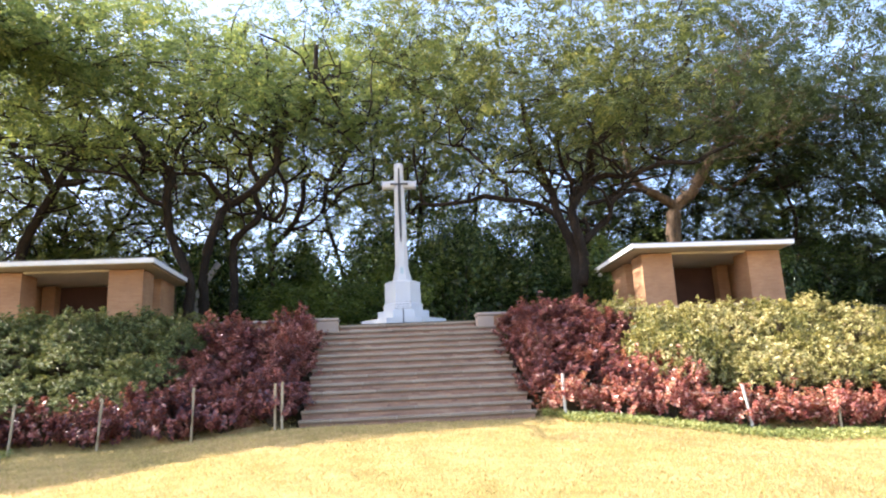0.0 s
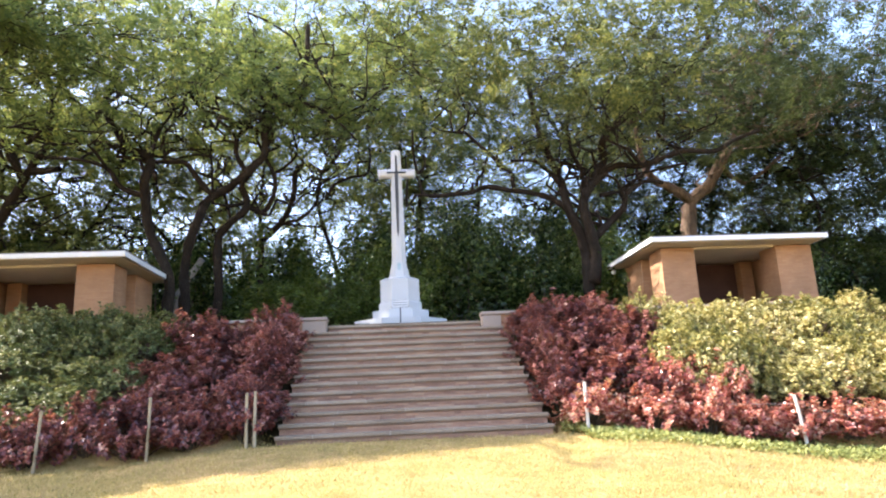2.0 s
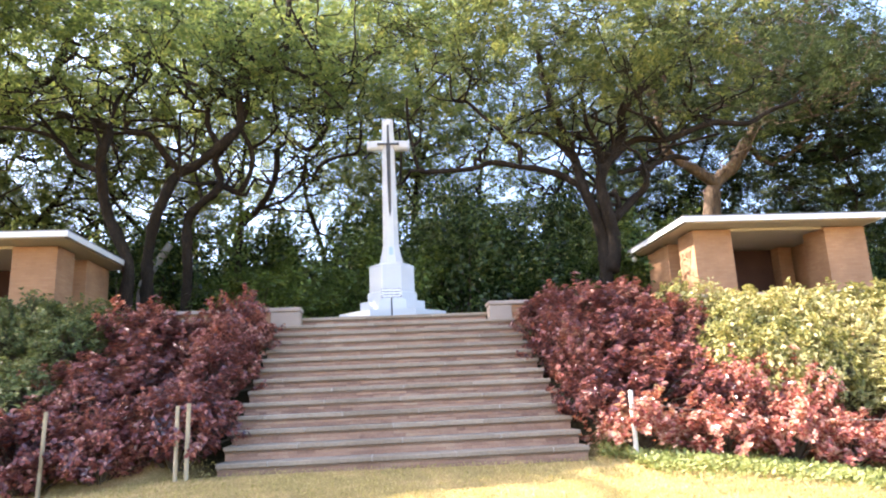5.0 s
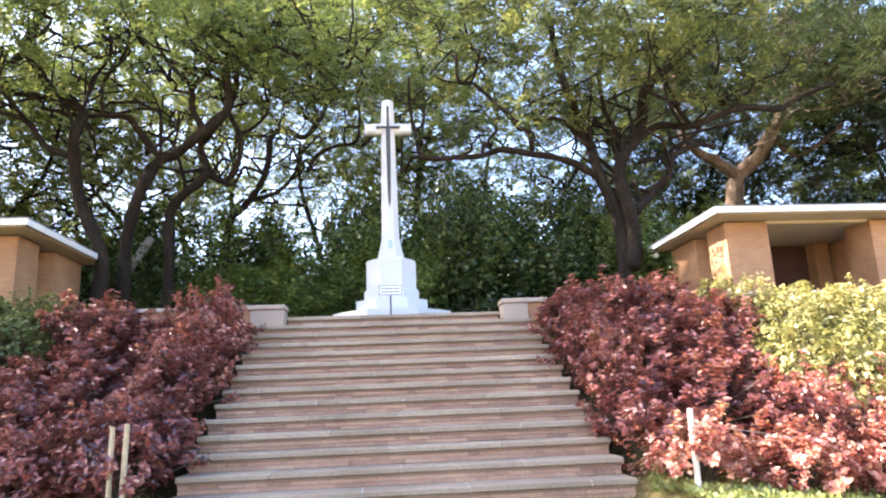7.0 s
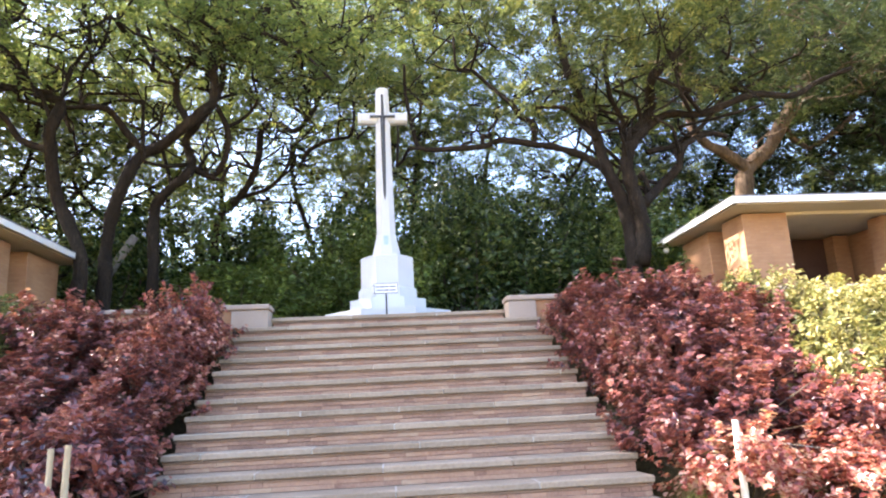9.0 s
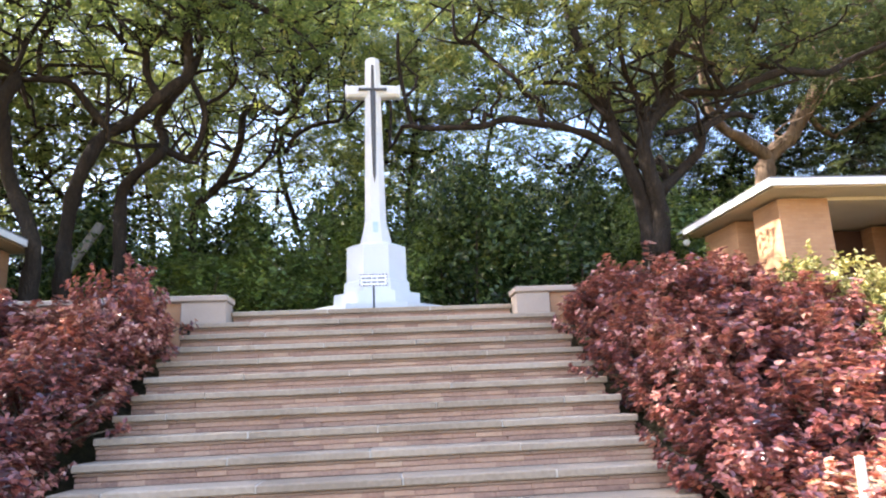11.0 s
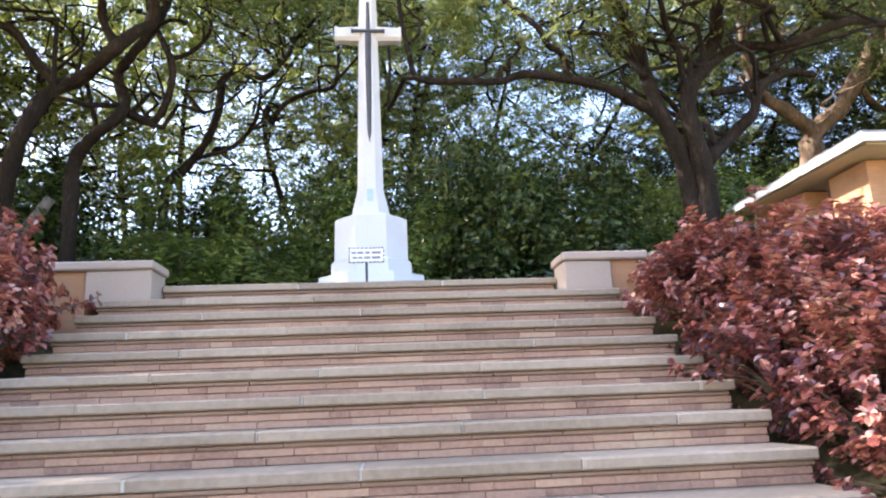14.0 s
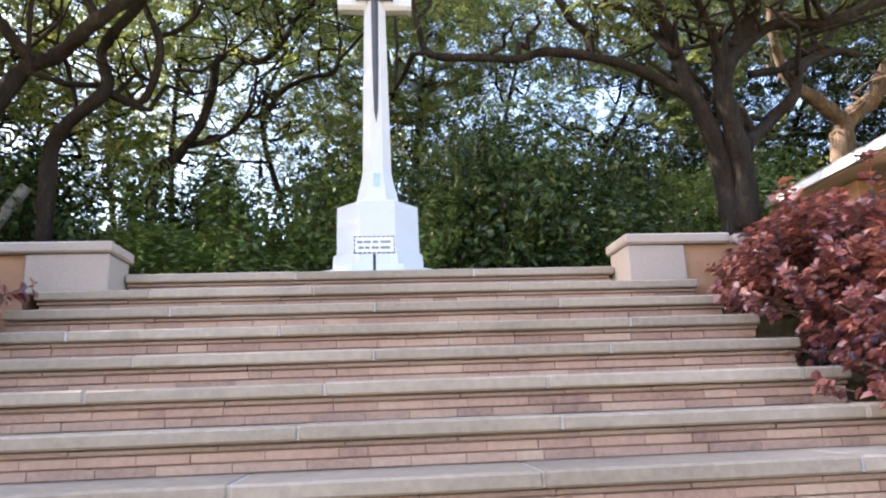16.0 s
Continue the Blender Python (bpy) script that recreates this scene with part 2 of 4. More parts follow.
# copper-red leaf lightened to rose: sunlight and cream highlights are in the colour
L_red_sun = leafy("sun_tinted_copper_leaf", [(0.08, (0.16, 0.045, 0.04)), (0.34, (0.40, 0.11, 0.09)), (0.58, (0.60, 0.26, 0.19)), (0.80, (0.76, 0.52, 0.40)), (1.0, (0.62, 0.50, 0.20))], 0.38, 0.26, 0.8, 1.9)
# hedge leaf with sunlight and whitish highlights painted into its colour
L_hedge_sun = leafy("sun_tinted_hedge_leaf", [(0.10, (0.085, 0.10, 0.025)), (0.34, (0.23, 0.225, 0.06)), (0.62, (0.46, 0.41, 0.16)), (0.88, (0.74, 0.66, 0.38)), (1.0, (0.55, 0.28, 0.14))], 0.35, 0.40, 0.45)
# the hedge leaf again, its colour darkened for the shaded side
L_hedge = leafy("shade_tinted_hedge_leaf", [(0.12, (0.045, 0.065, 0.024)), (0.5, (0.11, 0.145, 0.045)), (0.85, (0.25, 0.255, 0.085)), (0.98, (0.48, 0.42, 0.17))], 0.3, 0.45, 0.35)
L_grass = leafy("grass_blade", [(0.12, (0.17, 0.16, 0.045)), (0.5, (0.46, 0.365, 0.13)), (0.85, (0.67, 0.53, 0.27)), (0.98, (0.52, 0.46, 0.22))], 0.35, 0.6, 0.2)
L_weed = leafy("weed_leaf", [(0.12, (0.10, 0.13, 0.035)), (0.5, (0.25, 0.28, 0.085)), (0.95, (0.46, 0.46, 0.20))], 0.35, 0.5, 0.25)

# ---- building blocks ----


def link(name, mesh, material, parent=None, label=""):
    ob = new(name, mesh)
    if material and not mesh.materials:
        mesh.materials.append(material)
    if parent:
        ob.parent = parent
    if label:
        ob["label"] = label
    return ob


def part(name, bm, material, parent=None, label="", smooth=False):
    mesh = bpy.data.meshes.new(name)
    bm.normal_update()
    bm.to_mesh(mesh)
    bm.free()
    if smooth:
        mesh.polygons.foreach_set("use_smooth", [True] * len(mesh.polygons))
    return link(name, mesh, material, parent, label)


def raw(name, verts, faces, material, parent=None, label="", smooth=False):
    mesh = bpy.data.meshes.new(name)
    mesh.from_pydata([tuple(v) for v in verts] if not isinstance(verts, np.ndarray) else verts.tolist(), [], faces if isinstance(faces, list) else faces.tolist())
    if smooth:
        mesh.polygons.foreach_set("use_smooth", [True] * len(mesh.polygons))
    mesh.update()
    return link(name, mesh, material, parent, label)


def box(bm, x0, x1, y0, y1, z0, z1, bevel=0.0):
    vs = [bm.verts.new((x, y, z)) for z in (z0, z1) for x, y in ((x0, y0), (x1, y0), (x1, y1), (x0, y1))]
    fs = [bm.faces.new([vs[i] for i in q]) for q in ((3, 2, 1, 0), (4, 5, 6, 7), (0, 1, 5, 4), (1, 2, 6, 5), (2, 3, 7, 6), (3, 0, 4, 7))]
    if bevel:
        es = {e for f in fs for e in f.edges}
        bmesh.ops.bevel(bm, geom=list(es), offset=bevel, segments=1, affect="EDGES")
    return bm


def block(*a, bevel=0.008):
    return box(bmesh.new(), *a, bevel=bevel)


def prism(cx, cy, rings, sides=8, bevel=0.006):
    """An upright solid of regular polygon rings (z, half width across flats), one flat towards the viewer."""
    bm = bmesh.new()
    rows = []
    for z, hw in rings:
        r = hw / math.cos(math.pi / sides)
        rows.append([bm.verts.new((cx + r * math.cos(2 * math.pi * (k + 0.5) / sides), cy + r * math.sin(2 * math.pi * (k + 0.5) / sides), z)) for k in range(sides)])
    for a, b in zip(rows, rows[1:]):
        for k in range(sides):
            bm.faces.new((a[k], a[(k + 1) % sides], b[(k + 1) % sides], b[k]))
    bm.faces.new(rows[0][::-1])
    bm.faces.new(rows[-1])
    if bevel:
        bmesh.ops.bevel(bm, geom=[e for e in bm.edges if e.calc_face_angle(0) > 0.3], offset=bevel, segments=1, affect="EDGES")
    return bm


def thing(name, label, category, group="", kind="", at=(0, 0, 0)):
    ob = new(name)
    ob.location = at
    ob.empty_display_size = 0.1
    return tagged(ob, label, category, group, kind)


def smooth_path(points, n=6):
    """Catmull-Rom through the points."""
    p = [Vector(q) for q in points]
    p = [p[0] * 2 - p[1]] + p + [p[-1] * 2 - p[-2]]
    out = []
    for i in range(1, len(p) - 2):
        for k in range(n):
            t = k / n
            a, b, c, d = p[i - 1], p[i], p[i + 1], p[i + 2]
            out.append(0.5 * ((2 * b) + (c - a) * t + (2 * a - 5 * b + 4 * c - d) * t * t + (3 * b - a - 3 * c + d) * t ** 3))
    out.append(p[-2])
    return out


def tube(verts, faces, path, r0, r1, sides=8, rng=None, rough=0.0, flare=0.0):
    """Adds a tapered tube along path to the lists."""
    base = len(verts)
    n = len(path)
    side = Vector((1, 0, 0.13)).normalized()
    for i, p in enumerate(path):
        d = (path[min(i + 1, n - 1)] - path[max(i - 1, 0)]).normalized()
        u = (side - d * side.dot(d)).normalized()
        side = u
        v = d.cross(u)
        f = i / (n - 1)
        r = (r0 + (r1 - r0) * f) * (1 + (rng.uniform(-rough, rough) if rng else 0)) + flare * r0 * max(0.0, 1 - i / 3.0) ** 2
        for k in range(sides):
            a = 2 * math.pi * k / sides
            q = r * (1 + (rng.uniform(-rough, rough) if rng else 0))
            verts.append(p + (u * math.cos(a) + v * math.sin(a)) * q)
    for i in range(n - 1):
        for k in range(sides):
            a, b = base + i * sides + k, base + i * sides + (k + 1) % sides
            faces.append((a, b, b + sides, a + sides))
    faces.append(tuple(base + k for k in range(sides))[::-1])
    faces.append(tuple(base + (n - 1) * sides + k for k in range(sides)))


def unit(a):
    return a / np.maximum(np.linalg.norm(a, axis=1, keepdims=True), 1e-6)


def leaf_mesh(base, d, n, length, width, fold=0.25, oval=False):
    """Leaves from arrays: base, direction, normal, length and width of each. Returns verts and faces."""
    s = unit(np.cross(d, n))
    n = np.cross(s, d)
    L, W = length[:, None], width[:, None]
    if oval:
        pts = [base, base + d * L * 0.30 + s * W * 0.5 + n * W * fold, base + d * L * 0.68 + s * W * 0.42 + n * W * fold * 0.7, base + d * L - n * L * 0.12,
               base + d * L * 0.68 - s * W * 0.42 + n * W * fold * 0.7, base + d * L * 0.30 - s * W * 0.5 + n * W * fold]
        k, quads = 6, ((0, 1, 2, 3), (0, 3, 4, 5))
    else:
        pts = [base, base + d * L * 0.45 + s * W * 0.5 + n * W * fold, base + d * L, base + d * L * 0.45 - s * W * 0.5 + n * W * fold]
        k, quads = 4, ((0, 1, 2), (0, 2, 3))
    verts = np.stack(pts, 1).reshape(-1, 3)
    off = np.arange(len(base)) * k
    faces = np.concatenate([np.stack([off + i for i in q], 1) for q in quads])
    return verts, faces


def frond_mesh(base, d, n, length, rng, pairs=6):
    """Feathery leaves: pairs of narrow leaflets along a drooping stalk."""
    s = unit(np.cross(d, n))
    n = np.cross(s, d)
    B, D, N, LL, WW = [], [], [], [], []
    for j in range(pairs):
        f = (j + 0.6) / pairs
        c = base + d * (length * f)[:, None] - np.array((0, 0, 1.0)) * (length * 0.30 * f * f)[:, None]
        for sd in (1, -1):
            dd = unit(s * sd + d * 0.55 + rng.normal(0, 0.18, base.shape) - np.array((0, 0, 0.25)))
            B.append(c)
            D.append(dd)
            N.append(n)
            LL.append(length * (0.42 - 0.25 * abs(f - 0.45)))
            WW.append(length * 0.145)
    return leaf_mesh(np.concatenate(B), np.concatenate(D), np.concatenate(N), np.concatenate(LL), np.concatenate(WW), 0.1)


# ---- ground ----
RISE, TREAD, STEPS = 0.1838, 0.3815, 14
FOOT = 8.03                      # front of the lowest step
XL, XR = -2.48, 2.25             # ends of the flight
TOP = RISE * STEPS
SLOPE = 0.070                    # the lawn rises towards the steps


def smoothstep(a, b, x):
    t = min(max((x - a) / (b - a), 0.0), 1.0)
    return t * t * (3 - 2 * t)


def lawn_z(x):
    return 0.05 - 0.59 * smoothstep(2.5, 7.8, x) - 0.24 * smoothstep(7.8, 15, x) - 0.19 * smoothstep(2.5, 5.7, -x)


def ground_z(x, y):
    low = lawn_z(x) - 0.10 * smoothstep(7, -12, y) + 0.02 * math.sin(x * 0.7 + y * 0.4)
    low += SLOPE * (max(y, -14.0) - FOOT) if y < FOOT else 0.0
    if y > 8.0:
        f = min((y - 8.0) / 5.0, 1.0)
        hi = TOP - 0.03 + 0.42 * smoothstep(13.2, 16.4, y)
        low = low + (hi - low) * f
        far = max(abs(x) - 16, 0)
        low -= 0.03 * far * f if far < 40 else 1.2 * f
    return low


def grid_axis(fine0, fine1, step, far):
    a = [fine0 + step * i for i in range(int((fine1 - fine0) / step) + 1)]
    d, lo, hi = step, a[0], a[-1]
    while hi < far:
        d *= 1.6
        lo, hi = lo - d, hi + d
        a = [lo] + a + [hi]
    return a


gx, gy = grid_axis(-18, 18, 0.45, 900), grid_axis(-9, 30, 0.4, 900)
verts, faces = [], []
for yy in gy:
    for xx in gx:
        z = ground_z(xx, yy)
        if XL - 0.35 < xx < XR + 0.35 and 8.1 < yy < 13.1:
            z = min(z, RISE * ((yy - FOOT) / TREAD) - 0.25)
        verts.append((xx, yy, z))
w = len(gx)
for j in range(len(gy) - 1):
    for i in range(w - 1):
        a = j * w + i
        faces.append((a, a + 1, a + w + 1, a + w))
ground = raw("ground", verts, faces, M_lawn, smooth=True)
tagged(ground, "dry sunlit lawn rising to a planted bank", "lawn", kind="structure")

# ---- the flight of steps: core, nosing stones, creasing and brick risers ----
stairs = thing("stairs", "wide flight of brick steps with buff stone nosings", "stairs", kind="structure")
TOP_L, TOP_R = -2.03, 1.75        # the highest step runs between the end blocks
bm = bmesh.new()
for k in range(1, STEPS + 1):
    y0 = FOOT + (k - 1) * TREAD
    a, b = (XL, XR) if k < STEPS else (TOP_L, TOP_R)
    box(bm, a + 0.03, b - 0.03, y0 + 0.035, y0 + TREAD + 0.05 if k < STEPS else y0 + 0.6, RISE * (k - 1) - 0.25, RISE * k - 0.03)
part("step_core", bm, M_mortar, stairs, "dark mortar bed behind the bricks")
rng = random.Random(7)
for k in range(1, STEPS + 1):
    y0 = FOOT + (k - 1) * TREAD
    a, b = (XL, XR) if k < STEPS else (TOP_L, TOP_R)
    x = a + rng.uniform(-0.7, 0.0)
    cuts = [a]
    while x < b - 1.5:
        x += rng.uniform(1.05, 1.42)
        if x > a + 0.3:
            cuts.append(x)
    cuts.append(b)
    x = a + 0.010
    while x < b - 0.05:
        q = min(x + rng.uniform(0.40, 0.62), b - 0.010)
        jy = rng.uniform(-0.004, 0.004)
        part("creasing_tile", block(x, q - 0.003, y0 + 0.004 + jy, y0 + 0.15, RISE * k - 0.092, RISE * k - 0.071 + rng.uniform(-0.002, 0.002), bevel=0.004), M_creasing, stairs, "thin brown tile under the nosing")
        x = q
    deep = TREAD + 0.03 if k < STEPS else 1.0
    part("nosing_joint", block(a + 0.02, b - 0.02, y0 - 0.022, y0 + deep - 0.01, RISE * k - 0.060, RISE * k - 0.006, bevel=0.0), M_joint, stairs, "pale mortar between the nosing stones")
    for p, q in zip(cuts, cuts[1:]):
        jy, jz = rng.uniform(-0.005, 0.004), rng.uniform(-0.003, 0.002)
        bm = block(p + 0.003, q - 0.003, y0 - 0.030 + jy, y0 + deep, RISE * k - 0.064, RISE * k + jz, bevel=0.010)
        part("nosing_stone", bm, M_nosing, stairs)

# ---- terrace walls with their stone ends ----


def terrace_wall(side):
    wall = thing("terrace_wall", "low brick terrace wall with stone end block and coping", "wall", "terrace walls", "structure")
    x0, x1, far = (1.755, 2.21, 10.4) if side > 0 else (-2.035, -2.605, -11.0)
    lo, hi = min(x0, x1), max(x0, x1)
    z0 = RISE * 13 - 0.004
    part("end_block", block(lo, hi, 12.665, 13.06, z0, 2.672, bevel=0.010), M_stone, wall, "smooth pinkish stone")
    out = 0.34 * side
    part("end_cap", block(min(lo, lo + out) - 0.022, max(hi, hi + out) + 0.022, 12.635, 13.10, 2.676, 2.757, bevel=0.014), M_stone, wall, "flat stone cap with a rounded edge")
    a, b = (hi + 0.004, far) if side > 0 else (far, lo - 0.004)
    part("brick_wall", block(a, b, 12.70, 13.02, 1.4, 2.672, bevel=0.0), M_brickwall, wall)
    a, b = (a + 0.40, b) if side > 0 else (a, b - 0.40)
    part("coping", block(a, b, 12.65, 13.08, 2.676, 2.750, bevel=0.014), M_stone, wall, "flat stone coping")
    return wall


terrace_wall(1)
terrace_wall(-1)

# ---- the memorial cross ----
CX, CY = -0.15, 18.30
cross = thing("memorial_cross", "tall white stone cross with bronze sword on stepped base", "monument", at=(CX, CY, TOP + 0.065))
cross.scale = (1.02, 1.02, 1.045)
base_z = ground_z(CX, CY) - 0.35
for nm, rings in (("base_step", [(base_z, 1.444), (3.137, 1.425)]), ("base_step", [(3.141, 0.883), (3.451, 0.874)]),
                  ("plinth", [(3.455, .68), (3.689, .67), (3.727, .627)]), ("pedestal", [(3.729, .622), (4.434, .613), (4.502, .475)])):
    ob = part(nm, prism(CX, CY, rings, 8, 0.012), M_white, cross)
    ob.location = (-CX, -CY, -TOP)
shaft = part("shaft", prism(CX, CY, [(4.505, 0.342), (4.569, 0.328), (4.905, 0.249), (5.031, 0.226), (7.822, 0.176), (8.158, 0.176), (8.734, 0.157), (8.774, 0.133)], 8, 0.008), M_white, cross)
shaft.location = (-CX, -CY, -TOP)
for s in (-1, 1):
    bm = bmesh.new()
    rows = []
    for x, h in ((0.14, 0.143), (0.55, 0.128), (0.57, 0.143), (0.613, 0.143)):
        c = 0.055
        ring = [(-h + c, -h), (h - c, -h), (h, -h + c), (h, h - c), (h - c, h), (-h + c, h), (-h, h - c), (-h, -h + c)]
        rows.append([bm.verts.new((s * x, u, 7.990 - TOP + v)) for u, v in ring])
    for a, b in zip(rows, rows[1:]):
        for k in range(8):
            bm.faces.new((a[k], a[(k + 1) % 8], b[(k + 1) % 8], b[k]))
    bm.faces.new(rows[0])
    bm.faces.new(rows[-1][::-1])
    bmesh.ops.recalc_face_normals(bm, faces=bm.faces)
    part("arm", bm, M_white, cross)


def sword():
    y = -0.195
    bm = bmesh.new()
    ring = []
    for z, hw, dy in ((8.575, 0.030, 0.03), (8.039, 0.038, 0.015), (7.980, 0.060, 0.012), (6.799, 0.050, -0.008), (6.038, 0.034, -0.028), (5.843, 0.004, -0.03)):
        ring.append([bm.verts.new((x, y + dy + yy, z - TOP)) for x, yy in ((-hw, 0), (0, -0.028), (hw, 0), (0, 0.03))])
    for a, b in zip(ring, ring[1:]):
        for k in range(4):
            bm.faces.new((a[k], b[k], b[(k + 1) % 4], a[(k + 1) % 4]))
    bm.faces.new(ring[0])
    bm.faces.new(ring[-1][::-1])
    bmesh.ops.recalc_face_normals(bm, faces=bm.faces)
    sw = part("sword", bm, M_bronze, cross, "dark bronze sword fixed to the shaft")
    bm = block(-0.27, 0.27, y - 0.02, y + 0.03, 7.965 - TOP, 8.014 - TOP, bevel=0.01)
    for s in (-1, 1):
        box(bm, s * 0.285 - 0.025, s * 0.285 + 0.025, y - 0.025, y + 0.035, 7.955 - TOP, 8.024 - TOP, 0.012)
    part("crossguard", bm, M_bronze, sw)


sword()
panel = part("weather_stain", block(-0.055, 0.05, -0.284, -0.19, 4.588 - TOP, 4.982 - TOP, bevel=0.004), M_bluegrey, cross, "narrow blue-grey slip of stone on the shaft foot")

# ---- notice on its stake in front of the cross ----
notice = thing("notice_board", "small white notice with dark dashed border on stake", "sign", at=(-0.19, 16.09, ground_z(-0.19, 16.09)))
gz = ground_z(-0.19, 16.09) - 0.42
part("stake", block(-0.018, 0.018, -0.012, 0.012, -0.05, 3.02 - gz, bevel=0.003), M_black, notice, "thin black stake")
board = part("board", block(-0.255, 0.255, -0.030, -0.014, 2.985 - gz, 3.215 - gz, bevel=0.004), M_paint, notice, "white board")
for i in range(9):
    for zz in (2.990, 3.195):
        x = -0.235 + i * 0.0585
        part("border_dash", block(x - 0.024, x + 0.020, -0.035, -0.0305, zz - gz, zz + 0.016 - gz, bevel=0), M_black, board)
for s in (-1, 1):
    for zz in (3.03, 3.09, 3.15):
        part("border_dash", block(s * 0.245 - 0.007, s * 0.245 + 0.007, -0.035, -0.0305, zz - 0.016 - gz, zz + 0.026 - gz, bevel=0), M_black, board)
for zz, xs in ((3.118, ((-0.215, -0.145), (-0.13, -0.04), (-0.02, 0.05), (0.075, 0.205))), (3.045, ((-0.20, -0.13), (-0.115, -0.055), (-0.035, 0.055), (0.075, 0.20)))):
    for a, b in xs:
        part("writing_bar", block(a, b, -0.034, -0.0305, zz - gz, zz + 0.034 - gz, bevel=0), M_greypaint, board)

# ---- the two shelters ----


def shelter(mirror, label):
    c = -0.25

    def span(a, b):
        return (a, b) if not mirror else (2 * c - b, 2 * c - a)

    fl, head = 2.99, 5.06
    sh = thing("shelter", label, "shelter", "brick shelters", at=(*span(8.0, 13.1)[:1], 16.5, fl))

    def add(nm, x0, x1, y0, y1, z0, z1, m, lab="", bevel=0.01):
        a, b = span(x0, x1)
        o = part(nm, block(a, b, y0, y1, z0, z1, bevel=bevel), m, sh, lab)
        o.location = -sh.location
        return o

    add("floor_slab", 7.85, 13.2, 16.3, 20.0, 2.3, fl, M_floor, "stone floor")
    for x0, x1 in ((8.05, 9.14), (11.83, 13.02)):
        add("pier", x0, x1, 16.53, 17.50, fl + 0.004, head, M_brickwall, "buff brick pier", 0.006)
    for x0, x1 in ((8.05, 8.56), (12.51, 13.02)):
        add("rear_pier", x0, x1, 18.25, 19.796, fl + 0.004, head, M_brickwall, "buff brick pier", 0.006)
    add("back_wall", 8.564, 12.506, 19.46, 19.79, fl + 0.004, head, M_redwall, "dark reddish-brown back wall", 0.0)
    add("inner_pier", 11.95, 12.40, 19.05, 19.456, fl + 0.004, head, M_brickwall, "buff brick pier against the back wall", 0.006)
    add("bench", 8.7, 11.9, 18.98, 19.452, fl + 0.004, fl + 0.44, M_floor, "stone bench along the back wall")
    add("lintel", 9.144, 11.826, 16.60, 16.86, head - 0.03, head + 0.04, M_plaster, "shallow plastered beam", 0.004)
    add("soffit", 7.62, 13.06, 15.90, 20.04, head + 0.044, head + 0.08, M_plaster, "cream plastered soffit", 0.0)
    add("roof_slab", 7.56, 13.12, 15.85, 20.10, head + 0.084, head + 0.12, M_greypaint, "grey roof edge")
    for x0, x1, y0, y1 in ((7.50, 13.17, 15.79, 15.846), (7.50, 13.17, 20.104, 20.16), (7.50, 7.556, 15.85, 20.10), (13.114, 13.17, 15.85, 20.10)):
        add("fascia", x0, x1, y0, y1, head + 0.06, head + 0.205, M_paint, "white painted fascia board", 0.006)
        add("roof_flashing", x0 - 0.012, x1 + 0.012, y0 - 0.012, y1 + 0.012, head + 0.2055, head + 0.228, M_greypaint, "dark grey metal flashing along the roof edge", 0.004)
    add("roof_deck", 7.58, 13.10, 15.87, 20.08, head + 0.124, head + 0.19, M_greypaint, "flat grey roof", 0.0)
    return sh


shelter(False, "buff brick shelter with flat white-edged roof above the hedge")
shelter(True, "shaded buff brick shelter with flat white-edged roof")
lamp = thing("bulkhead_lamp", "small round white lamp under the roof corner", "lamp", at=(7.66, 19.98, 4.99))
bm = bmesh.new()
bmesh.ops.create_uvsphere(bm, u_segments=14, v_segments=8, radius=0.085)
part("globe", bm, M_paint, lamp, smooth=True)
part("bracket", block(-0.03, 0.03, -0.03, 0.03, 0.05, 0.114, bevel=0.006), M_greypaint, lamp)

# ---- planting ----
LEAFY = {}


